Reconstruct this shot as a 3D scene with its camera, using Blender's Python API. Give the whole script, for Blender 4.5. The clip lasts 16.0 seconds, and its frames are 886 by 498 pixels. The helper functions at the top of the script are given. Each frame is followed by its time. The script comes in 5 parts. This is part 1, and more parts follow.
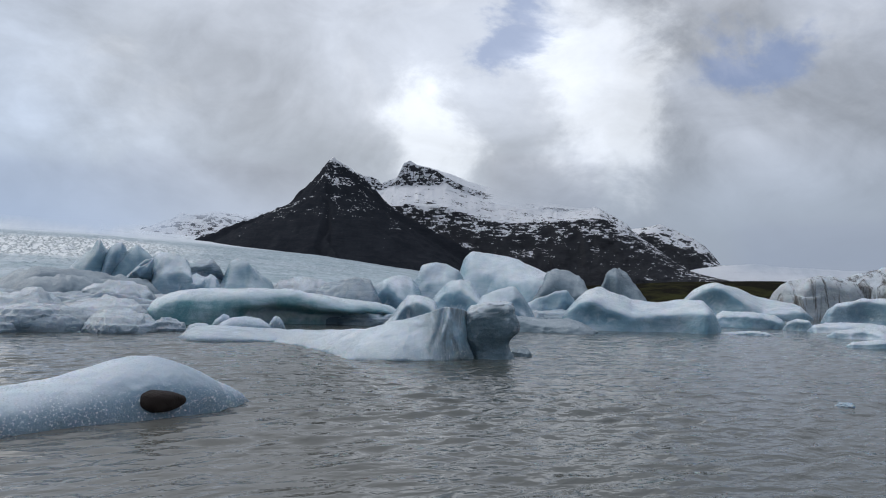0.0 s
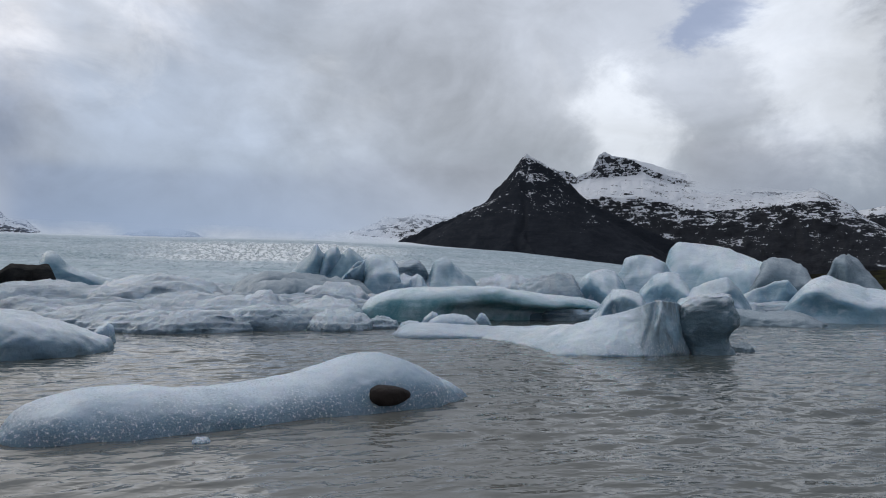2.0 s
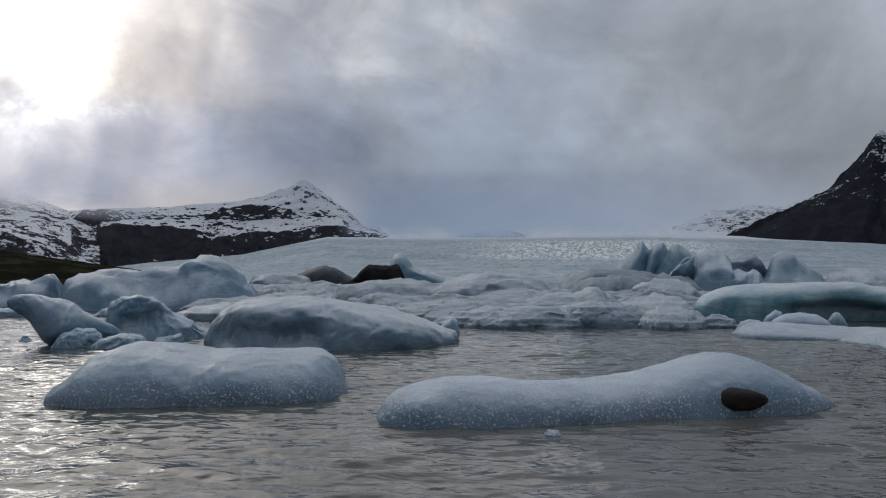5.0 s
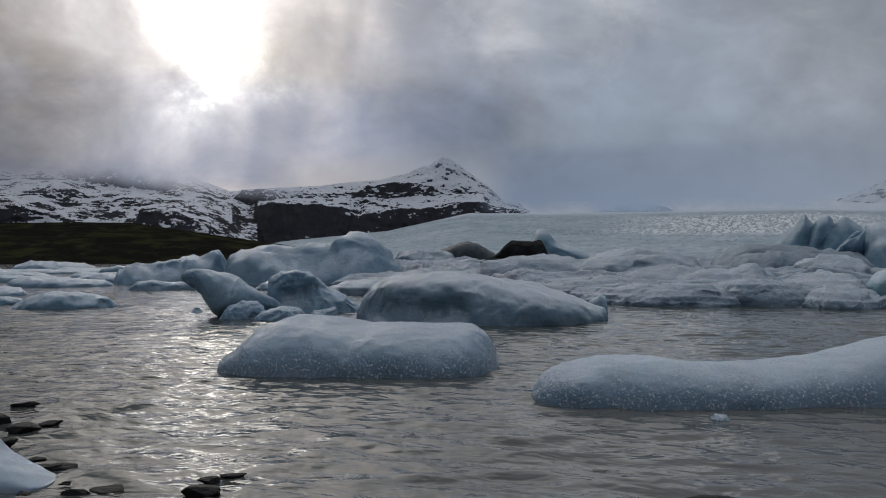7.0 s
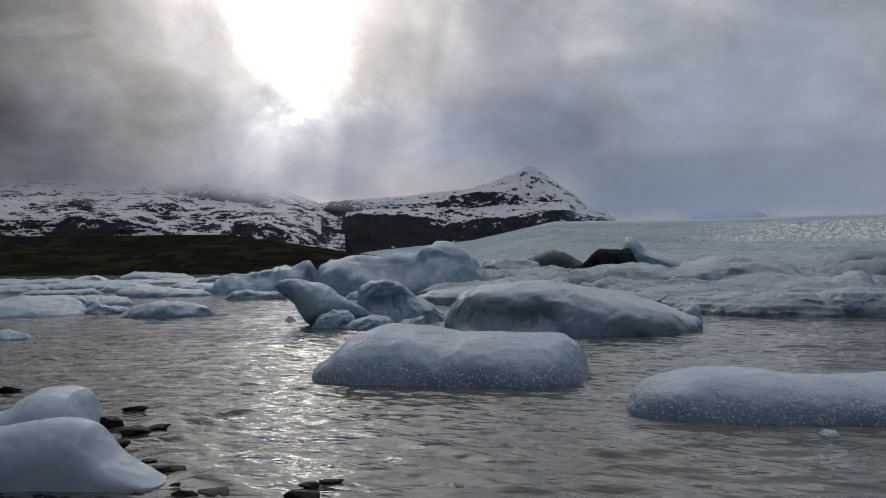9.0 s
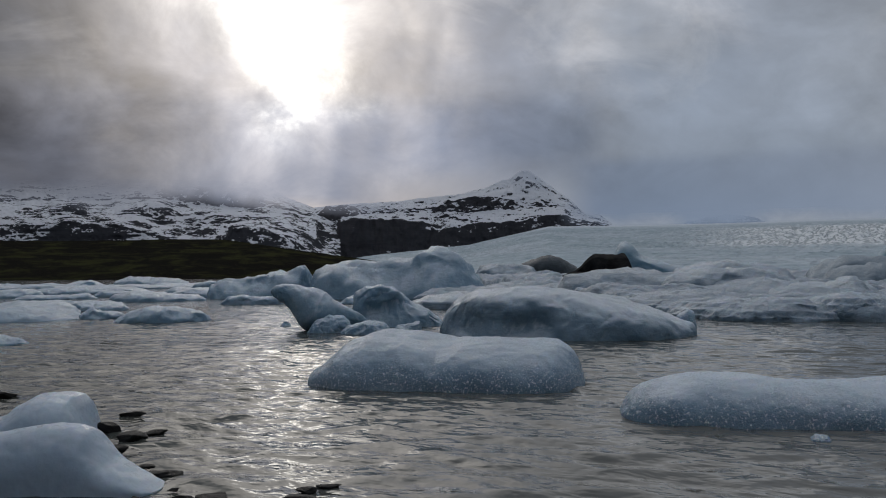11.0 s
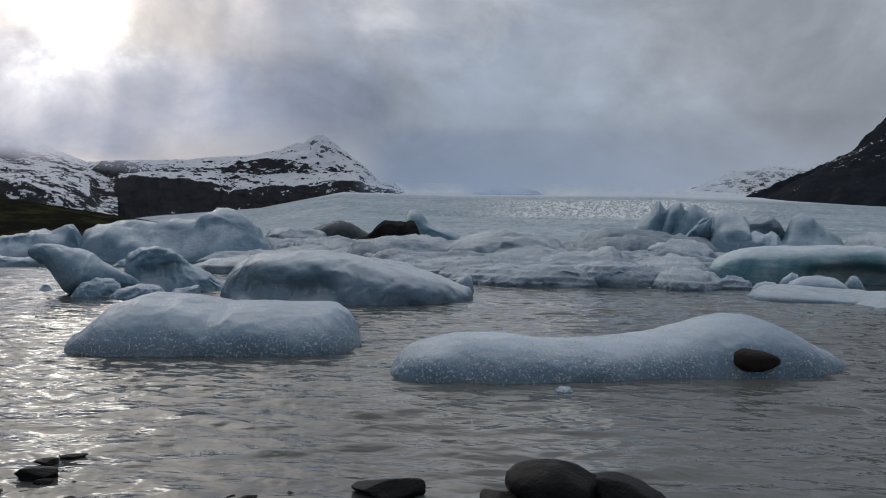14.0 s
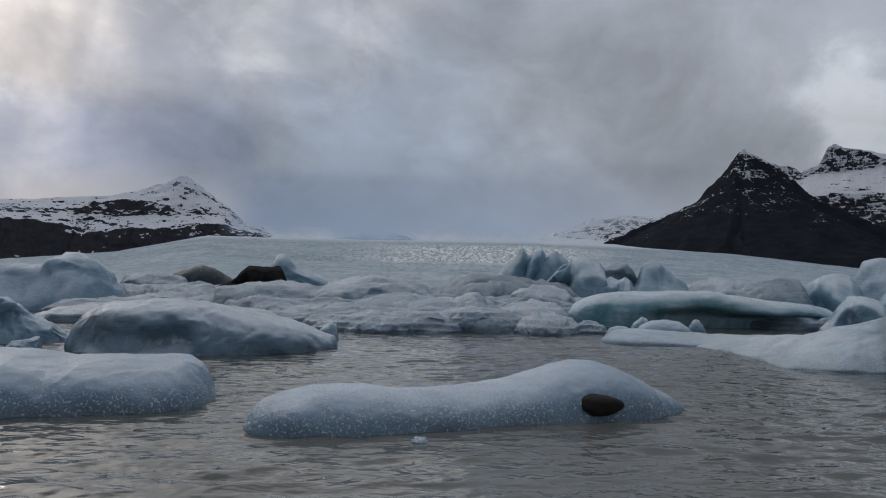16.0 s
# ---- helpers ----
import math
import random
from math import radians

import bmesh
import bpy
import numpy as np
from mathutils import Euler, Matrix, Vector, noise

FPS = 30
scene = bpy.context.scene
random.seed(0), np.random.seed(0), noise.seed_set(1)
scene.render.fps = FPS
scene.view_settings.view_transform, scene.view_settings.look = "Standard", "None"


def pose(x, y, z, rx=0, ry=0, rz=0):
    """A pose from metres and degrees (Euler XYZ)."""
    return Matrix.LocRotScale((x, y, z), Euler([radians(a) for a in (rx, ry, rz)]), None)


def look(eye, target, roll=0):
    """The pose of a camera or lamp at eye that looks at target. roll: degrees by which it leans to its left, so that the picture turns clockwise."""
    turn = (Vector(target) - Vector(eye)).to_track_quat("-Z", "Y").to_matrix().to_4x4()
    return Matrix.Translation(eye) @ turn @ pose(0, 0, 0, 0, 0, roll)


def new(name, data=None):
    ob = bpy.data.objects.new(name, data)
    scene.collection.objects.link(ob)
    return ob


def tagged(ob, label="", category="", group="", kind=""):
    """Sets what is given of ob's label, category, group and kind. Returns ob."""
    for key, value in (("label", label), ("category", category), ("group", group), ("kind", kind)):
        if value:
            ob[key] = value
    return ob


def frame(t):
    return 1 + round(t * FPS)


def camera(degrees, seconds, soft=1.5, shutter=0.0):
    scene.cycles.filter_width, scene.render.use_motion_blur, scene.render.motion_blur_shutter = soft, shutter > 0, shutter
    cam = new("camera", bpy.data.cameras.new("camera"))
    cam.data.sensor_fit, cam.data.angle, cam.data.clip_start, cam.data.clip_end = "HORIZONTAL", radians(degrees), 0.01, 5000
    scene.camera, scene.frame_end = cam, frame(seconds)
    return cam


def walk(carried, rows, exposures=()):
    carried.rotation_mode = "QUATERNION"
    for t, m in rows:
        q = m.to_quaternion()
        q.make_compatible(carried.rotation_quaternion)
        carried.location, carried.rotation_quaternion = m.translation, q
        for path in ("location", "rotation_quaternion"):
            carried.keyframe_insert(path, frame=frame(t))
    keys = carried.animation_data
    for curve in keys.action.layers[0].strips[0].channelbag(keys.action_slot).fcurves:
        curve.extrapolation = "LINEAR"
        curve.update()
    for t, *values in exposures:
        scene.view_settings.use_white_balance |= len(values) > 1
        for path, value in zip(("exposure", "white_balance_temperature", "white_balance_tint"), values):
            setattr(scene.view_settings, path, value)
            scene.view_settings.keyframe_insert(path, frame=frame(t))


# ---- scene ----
cam = camera(60.4, 16.0, soft=1.0)
PATH = [
    (0, (0.526, -0.848, 1.657), (0.536, 1.148, 1.773), 1.5),
    (0.5, (0.466, -0.829, 1.666), (0.297, 1.161, 1.778), 0.7),
    (1, (0.403, -0.848, 1.662), (0.073, 1.122, 1.768), 0.5),
    (1.5, (0.356, -0.832, 1.657), (-0.067, 1.12, 1.756), 0.3),
    (2, (0.304, -0.772, 1.648), (-0.195, 1.163, 1.746), 0.1),
    (2.5, (0.263, -0.777, 1.64), (-0.319, 1.133, 1.743), 0.2),
    (3, (0.216, -0.778, 1.64), (-0.48, 1.094, 1.746), -0.1),
    (3.5, (0.153, -0.757, 1.641), (-0.676, 1.06, 1.744), -0.1),
    (4, (0.107, -0.776, 1.649), (-0.892, 0.954, 1.754), -0.4),
    (4.2, (0.105, -0.814, 1.648), (-0.955, 0.879, 1.754), -0.4),
    (6.5, (-0.159, -0.777, 1.622), (-1.601, 0.609, 1.661), 0.0),
    (7, (-0.175, -0.811, 1.637), (-1.681, 0.504, 1.666), -0.1),
    (7.5, (-0.203, -0.825, 1.637), (-1.763, 0.426, 1.652), -0.1),
    (8, (-0.206, -0.857, 1.631), (-1.806, 0.342, 1.656), -0.4),
    (8.5, (-0.187, -0.869, 1.638), (-1.815, 0.292, 1.679), -0.6),
    (9, (-0.205, -0.867, 1.64), (-1.848, 0.272, 1.694), -0.4),
    (11.3, (-0.146, -0.915, 1.657), (-1.78, 0.237, 1.724), -0.4),
    (11.5, (-0.148, -0.895, 1.642), (-1.772, 0.272, 1.691), -0.3),
    (12, (-0.104, -0.862, 1.631), (-1.67, 0.382, 1.624), -0.1),
    (12.5, (-0.089, -0.79, 1.611), (-1.545, 0.581, 1.559), 0.2),
    (13, (-0.042, -0.783, 1.622), (-1.412, 0.673, 1.567), 0.4),
    (13.5, (0.021, -0.809, 1.628), (-1.3, 0.692, 1.588), 0.6),
    (14, (0.038, -0.799, 1.629), (-1.232, 0.745, 1.607), 0.8),
    (14.5, (0.135, -0.833, 1.644), (-1.068, 0.765, 1.645), 1.0),
    (15, (0.109, -0.752, 1.673), (-1.011, 0.904, 1.716), 1.0),
    (15.5, (0.124, -0.712, 1.687), (-0.917, 0.994, 1.764), 0.6),
    (16, (0.206, -0.771, 1.704), (-0.785, 0.963, 1.804), 0.7),
]
walk(cam, [(t, look(eye, target, roll)) for t, eye, target, roll in PATH],
     [(0, 0.52), (1.5, 0.41), (3, 0.08), (3.5, -0.02), (4.2, -0.1), (6.5, -0.4), (9, -0.38), (11.5, -0.47), (12.2, -0.24), (13, -0.04), (14, -0.17), (15.5, -0.28), (16, -0.26)])


# ---- light: veiled low sun behind broken cloud, grey sky all round ----
def direction(az, el):
    a, e = radians(az), radians(el)
    return Vector((math.sin(a) * math.cos(e), math.cos(a) * math.cos(e), math.sin(e)))


SUN_AZ, SUN_EL = -65.8, 14.5


class Graph:
    """A small helper that adds nodes and links to a node tree."""

    def __init__(self, tree):
        self.tree = tree
        tree.nodes.clear()

    def add(self, kind, _out=0, **sockets):
        n = self.tree.nodes.new(kind)
        for key, value in sockets.items():
            slot = n.inputs[key.replace("_", " ")]
            if hasattr(value, "is_output"):
                self.tree.links.new(value, slot)
            else:
                slot.default_value = value
        return n.outputs[_out] if n.outputs else None

    def math(self, op, a, b=0.0, c=0.0, clamp=False):
        n = self.tree.nodes.new("ShaderNodeMath")
        n.operation, n.use_clamp = op, clamp
        for slot, value in zip(n.inputs, (a, b, c)):
            if hasattr(value, "is_output"):
                self.tree.links.new(value, slot)
            else:
                slot.default_value = value
        return n.outputs[0]

    def vec(self, op, a, b=(0, 0, 0), scale=1.0):
        n = self.tree.nodes.new("ShaderNodeVectorMath")
        n.operation = op
        for slot, value in zip(n.inputs, (a, b)):
            if hasattr(value, "is_output"):
                self.tree.links.new(value, slot)
            else:
                slot.default_value = value
        if op == "SCALE":
            if hasattr(scale, "is_output"):
                self.tree.links.new(scale, n.inputs[3])
            else:
                n.inputs[3].default_value = scale
        return n.outputs[1] if op in ("DOT_PRODUCT", "LENGTH", "DISTANCE") else n.outputs[0]

    def noise(self, vector, scale, detail=4.0, rough=0.55, warp=0.0, color=False):
        n = self.tree.nodes.new("ShaderNodeTexNoise")
        self.tree.links.new(vector, n.inputs["Vector"])
        n.inputs["Scale"].default_value, n.inputs["Detail"].default_value = scale, detail
        n.inputs["Roughness"].default_value, n.inputs["Distortion"].default_value = rough, warp
        return n.outputs[1] if color else n.outputs[0]

    def cells(self, vector, scale, feature="F1", randomness=1.0):
        n = self.tree.nodes.new("ShaderNodeTexVoronoi")
        n.feature = feature
        self.tree.links.new(vector, n.inputs["Vector"])
        n.inputs["Scale"].default_value, n.inputs["Randomness"].default_value = scale, randomness
        return n.outputs[0]

    def step(self, value, low, high, a=0.0, b=1.0):
        n = self.tree.nodes.new("ShaderNodeMapRange")
        n.interpolation_type = "SMOOTHSTEP"
        self.tree.links.new(value, n.inputs[0])
        for k, v in enumerate((low, high, a, b)):
            n.inputs[k + 1].default_value = v
        return n.outputs[0]

    def mix(self, fac, a, b, blend="MIX"):
        n = self.tree.nodes.new("ShaderNodeMix")
        n.data_type, n.blend_type = "RGBA", blend
        for slot, value in ((n.inputs[0], fac), (n.inputs[6], a), (n.inputs[7], b)):
            if hasattr(value, "is_output"):
                self.tree.links.new(value, slot)
            elif isinstance(value, (tuple, list)):
                slot.default_value = (*value, 1.0)[:4]
            else:
                slot.default_value = value
        return n.outputs[2]

    def bump(self, height, strength, distance, normal=None):
        n = self.tree.nodes.new("ShaderNodeBump")
        self.tree.links.new(height, n.inputs["Height"])
        n.inputs["Strength"].default_value, n.inputs["Distance"].default_value = strength, distance
        if normal is not None:
            self.tree.links.new(normal, n.inputs["Normal"])
        return n.outputs[0]

    def split(self, vector):
        n = self.tree.nodes.new("ShaderNodeSeparateXYZ")
        self.tree.links.new(vector, n.inputs[0])
        return n.outputs

    def stretch(self, vector, scale, turn=0.0):
        if turn:
            first = self.tree.nodes.new("ShaderNodeMapping")
            self.tree.links.new(vector, first.inputs[0])
            first.inputs["Rotation"].default_value = (0, 0, radians(-turn))
            vector = first.outputs[0]
        n = self.tree.nodes.new("ShaderNodeMapping")
        self.tree.links.new(vector, n.inputs[0])
        n.inputs["Scale"].default_value = scale
        return n.outputs[0]

    def source(self, kind, out):
        return self.tree.nodes.new(kind).outputs[out]


def sky_light(g, way, open_sky=True):
    """The light of the clouded sky in a direction: a grey deck, blue gaps, white heads and the veiled sun."""
    height = g.split(way)[2]
    flat = g.stretch(way, (1, 1, 1.5))
    # billows: the directions are bent by noise, so that the patches below get cloud-like rims
    bend = g.vec("SCALE", g.vec("SUBTRACT", g.noise(flat, 6.0, 8.0, 0.62, 0.3, True), (0.5, 0.5, 0.5)), scale=0.26)
    bent = g.vec("NORMALIZE", g.vec("ADD", way, bend))
    big = g.noise(flat, 3.2, 7.0, 0.52, 0.5)
    fine = g.noise(flat, 11.0, 7.0, 0.60, 0.6)
    shaft = g.noise(g.stretch(way, (9, 9, 3.0), 0), 1.0, 2.5, 0.45, 0.5)
    aloft = g.step(height, 0.07, 0.20)
    cloud = g.math("MULTIPLY", g.math("SUBTRACT", g.step(big, 0.28, 0.72), 0.5), 0.25)
    cloud = g.math("ADD", cloud, g.math("MULTIPLY", g.math("SUBTRACT", fine, 0.5), 0.20))
    cloud = g.math("MULTIPLY", cloud, g.math("ADD", g.math("MULTIPLY", aloft, 0.85), 0.15))

    def lobe(az, el, wide, vector=bent):
        d = g.vec("DOT_PRODUCT", vector, tuple(direction(az, el)))
        return g.math("EXPONENT", g.math("MULTIPLY", g.math("SUBTRACT", d, 1.0), 1.0 / radians(wide) ** 2))

    def total(*terms):
        out = terms[0]
        for t in terms[1:]:
            out = g.math("ADD", out, t)
        return out

    deck = g.math("ADD", g.step(height, 0.02, 0.30, 0.265, 0.33), cloud)
    deck = g.math("ADD", deck, g.step(height, 0.34, 0.90, 0.0, 0.16))
    left = g.step(g.vec("DOT_PRODUCT", way, tuple(direction(-98, 10))), 0.86, 1.0, 0.0, 0.075)
    deck = g.math("SUBTRACT", deck, left)
    deck = g.math("SUBTRACT", deck, g.math("SUBTRACT", g.math("ADD", g.math("MULTIPLY", lobe(-42, 14, 8.0), 0.045), g.math("MULTIPLY", lobe(-83, 15, 6.0), 0.10)), g.math("ADD", g.math("MULTIPLY", lobe(-18, 14, 5.0), 0.04), g.math("MULTIPLY", lobe(-48, 9.8, 4.5), 0.055))))
    # pale mist low over the glacier
    mist = g.math("MULTIPLY", g.step(height, 0.055, 0.15, 1.0, 0.0), g.step(g.vec("DOT_PRODUCT", way, tuple(direction(-24, 4))), 0.86, 0.985, 0.0, 0.075))
    deck = g.math("ADD", deck, mist)
    behind = g.step(g.vec("DOT_PRODUCT", way, tuple(direction(-50, 0))), -0.90, 0.40, 0.78, 1.0)
    deck = g.math("MULTIPLY", deck, behind)
    grey = g.vec("SCALE", g.mix(g.step(height, 0.02, 0.24), (0.775, 0.92, 1.18), (0.885, 0.96, 1.115)), scale=g.math("MAXIMUM", deck, 0.04))
    cold = g.step(g.vec("DOT_PRODUCT", way, tuple(direction(-50, 5))), 0.80, 0.99)
    grey = g.vec("MULTIPLY", grey, g.mix(cold, (1.0, 1.0, 1.0), (0.89, 0.985, 1.10)))
    dusk = g.step(g.vec("DOT_PRODUCT", way, tuple(direction(-72, 8))), 0.84, 0.99)
    grey = g.vec("MULTIPLY", grey, g.mix(dusk, (1.0, 1.0, 1.0), (1.035, 0.99, 1.03)))
    gap = g.math("ADD", lobe(5.0, 18.8, 2.4), g.math("MULTIPLY", lobe(22.5, 16.8, 2.6), 0.8))
    gap = g.step(gap, 0.25, 0.75)
    tint = g.mix(g.math("MULTIPLY", gap, 0.7, clamp=True), grey, (0.135, 0.19, 0.34))
    if open_sky:
        sky = g.tree.nodes.new("ShaderNodeTexSky")
        sky.sky_type, sky.sun_disc = "NISHITA", False
        sky.sun_elevation, sky.sun_rotation = radians(SUN_EL), radians(SUN_AZ)
        tint = g.mix(0.06, tint, g.vec("SCALE", sky.outputs[0], scale=0.12))
    heads = total(g.math("MULTIPLY", lobe(-1.4, 12.2, 2.5), 1.3), lobe(11.2, 18.5, 3.4), lobe(11.8, 14.0, 3.0), g.math("MULTIPLY", lobe(12.5, 10.0, 2.8), 0.7))
    heads = g.math("MULTIPLY", g.step(heads, 0.08, 1.30), 0.26)
    # the last term is an unseen bright patch, added overhead to light the water
    heads = total(heads, g.math("MULTIPLY", lobe(-24, 14.5, 3.5), 0.07), g.math("MULTIPLY", lobe(-2, 9, 8.0), 0.10), g.math("MULTIPLY", lobe(-28, 9, 9.0), 0.03), g.math("MULTIPLY", lobe(-26, 54, 18.0), 0.35))
    out = g.vec("ADD", tint, g.vec("SCALE", (0.97, 1.0, 1.03), scale=heads))
    # unseen glare added overhead to brighten water, and billows that catch the sun
    added_glare = g.math("MULTIPLY", lobe(-70, 35.0, 7.5, way), 2.4)
    out = g.vec("ADD", out, g.vec("SCALE", (1.08, 1.0, 0.90), scale=added_glare))
    puffs = g.step(g.noise(g.stretch(way, (1, 1, 1.3)), 4.6, 9.0, 0.60, 0.9), 0.50, 0.64)
    sunward = g.step(g.vec("DOT_PRODUCT", way, tuple(direction(-60, 16))), 0.70, 0.97, 0.35, 1.0)
    puffs = g.math("MULTIPLY", g.math("MULTIPLY", puffs, g.step(height, 0.16, 0.28)), g.math("MULTIPLY", sunward, 0.10))
    out = g.vec("ADD", out, g.vec("SCALE", (1.06, 1.0, 0.91), scale=puffs))
    core = total(lobe(SUN_AZ, 15.0, 2.9), g.math("MULTIPLY", lobe(-70.5, 19.5, 3.8), 0.9), g.math("MULTIPLY", lobe(-63.0, 19.5, 3.2), 0.8), g.math("MULTIPLY", lobe(SUN_AZ, 11.0, 2.2), 0.4))
    core = g.step(core, 0.0, 1.9)
    core = g.math("ADD", g.math("MULTIPLY", core, 0.95), g.math("MULTIPLY", g.math("POWER", core, 4.0), 6.0))
    # the lobe at 32 degrees is added above the view to brighten the water
    veil = total(g.math("MULTIPLY", lobe(SUN_AZ - 1.0, 15.5, 7.5), 0.52), g.math("MULTIPLY", lobe(SUN_AZ, 8.5, 3.4), 0.16), g.math("MULTIPLY", lobe(-57.0, 18.5, 4.6), 0.24), g.math("MULTIPLY", lobe(-46, 32.0, 8.0), 0.10), g.math("MULTIPLY", lobe(-46, 18.0, 2.6), 0.16), g.math("MULTIPLY", lobe(-35, 20.0, 2.6), 0.16))
    veil = g.math("MULTIPLY", veil, g.step(shaft, 0.28, 0.70, 0.40, 1.30))
    out = g.vec("ADD", out, g.vec("SCALE", (1.04, 1.0, 0.90), scale=core))
    out = g.vec("ADD", out, g.vec("SCALE", (1.11, 0.99, 0.88), scale=veil))
    return out


def build_world():
    world = bpy.data.worlds.new("cloudy_sky")
    scene.world = world
    world.use_nodes = True
    g = Graph(world.node_tree)
    light = sky_light(g, g.source("ShaderNodeTexCoord", "Generated"))
    g.add("ShaderNodeOutputWorld", Surface=g.add("ShaderNodeBackground", Color=light, Strength=1.0))


build_world()
sun = new("sun", bpy.data.lights.new("sun", "SUN"))
sun.data.energy, sun.data.angle, sun.data.color = 0.4, radians(72), (1.0, 0.94, 0.84)
sun.matrix_world = look(direction(SUN_AZ, SUN_EL) * 50, (0, 0, 0))


# ---- materials ----
def material(name):
    m = bpy.data.materials.new(name)
    m.use_nodes = True
    return m, Graph(m.node_tree)


def finish(g, color, rough, normal=None, **more):
    n = g.tree.nodes.new("ShaderNodeBsdfPrincipled")
    for key, value in (("Base Color", color), ("Roughness", rough), ("Normal", normal), *((k.replace("_", " "), v) for k, v in more.items())):
        if value is None:
            continue
        if hasattr(value, "is_output"):
            g.tree.links.new(value, n.inputs[key])
        else:
            n.inputs[key].default_value = (*value, 1.0) if isinstance(value, tuple) and len(value) == 3 and key.endswith("Color") else value
    g.add("ShaderNodeOutputMaterial", Surface=n.outputs[0])


def ice_material(name, pale, deep, dirt=0.0, dirt_color=(0.05, 0.048, 0.045), bands=0.0, grain=1.0, lit_crust=0.8, coarse=0.06, rim_light=0.8, layers=0.40, gloss=0.5, granular=False, uneven=0.0, silt_shade=None):
    m, g = material(name)
    place = g.source("ShaderNodeTexCoord", "Object")
    pick = g.source("ShaderNodeObjectInfo", "Random")
    spot = g.vec("ADD", place, g.vec("SCALE", (31.0, 17.0, 9.0), scale=pick))
    geo = g.tree.nodes.new("ShaderNodeNewGeometry")
    cloudy = g.noise(spot, 0.7, 5.0, 0.6, 0.4)
    color = g.mix(g.step(cloudy, 0.25, 0.80), deep, pale)
    # melt layers, faint lines in the ice
    lines = g.noise(g.stretch(spot, (0.5, 0.5, 3.4), 20), 1.3, 5.0, 0.6, 0.9)
    color = g.mix(g.step(lines, 0.48, 0.60, 0.0, layers), color, deep)
    # white frost on the top, also painting in lit tops and bright rims
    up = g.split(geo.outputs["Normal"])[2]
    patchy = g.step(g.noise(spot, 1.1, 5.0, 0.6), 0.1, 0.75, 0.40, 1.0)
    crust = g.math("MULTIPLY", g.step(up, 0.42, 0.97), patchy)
    edge = g.step(geo.outputs["Pointiness"], 0.512, 0.56, 0.0, rim_light)
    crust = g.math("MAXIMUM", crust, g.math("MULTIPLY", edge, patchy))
    crust = g.math("MULTIPLY", crust, lit_crust)
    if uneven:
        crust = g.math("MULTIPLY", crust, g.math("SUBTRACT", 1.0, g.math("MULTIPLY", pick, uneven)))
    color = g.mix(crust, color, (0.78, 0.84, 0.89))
    if dirt:
        speck = g.step(g.noise(g.stretch(spot, (0.5, 0.5, 1.1)), 0.9, 9.0, 0.72, 0.6), 0.66 - 0.25 * dirt, 0.86 - 0.2 * dirt)
        color = g.mix(g.math("MULTIPLY", speck, min(1.0, 0.5 + dirt * 0.4)), color, dirt_color)
    if bands:
        tilt = g.stretch(spot, (0.75, 0.2, 0.10), 12)
        color = g.mix(g.math("MULTIPLY", g.step(g.noise(tilt, 1.0, 6.0, 0.68, 1.4), 0.47, 0.62), bands), color, dirt_color)
    if silt_shade:
        # leaning silt bands at one end; they also put its shade into the colour
        side = g.step(g.split(place)[0], silt_shade[0], silt_shade[1])
        silt = g.step(g.noise(g.stretch(place, (2.4, 0.5, 0.5), 8), 1.0, 5.0, 0.6, 0.8), 0.36, 0.62)
        color = g.mix(g.math("MULTIPLY", g.math("MULTIPLY", side, silt), 0.85), color, dirt_color)
    fine = g.noise(spot, 38.0 * grain, 4.0, 0.7)
    height = g.math("ADD", g.math("MULTIPLY", g.noise(spot, 3.0, 5.0, 0.55), 1.7), g.math("MULTIPLY", fine, 0.08 if granular else 0.22))
    normal = g.bump(height, 0.8, coarse)
    rough = g.step(fine, 0.40, 0.60, 0.22, 0.6)
    if granular:
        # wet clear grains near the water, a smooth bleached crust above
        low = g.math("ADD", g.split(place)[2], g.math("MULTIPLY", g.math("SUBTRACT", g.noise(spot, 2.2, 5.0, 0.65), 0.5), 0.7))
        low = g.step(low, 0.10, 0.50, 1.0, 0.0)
        lumps = g.noise(spot, 20.0, 6.0, 0.72, 0.4)
        grains = g.math("MULTIPLY", g.math("ADD", lumps, g.math("MULTIPLY", g.cells(spot, 52.0), 0.35)), low)
        normal = g.bump(grains, 1.0, 0.026, normal)
        # sparkle of the wet grains, painted as white specks
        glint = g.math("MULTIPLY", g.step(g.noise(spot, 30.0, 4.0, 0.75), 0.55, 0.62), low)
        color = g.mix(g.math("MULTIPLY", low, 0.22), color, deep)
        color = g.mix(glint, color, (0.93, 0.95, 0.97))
        rough = g.math("SUBTRACT", rough, g.math("MULTIPLY", low, 0.16))
    finish(g, color, rough, normal, IOR=1.31, Specular_IOR_Level=gloss, Subsurface_Weight=0.3 if gloss > 0.4 else 0.0, Subsurface_Radius=(0.25, 0.55, 0.9), Subsurface_Scale=0.12)
    return m


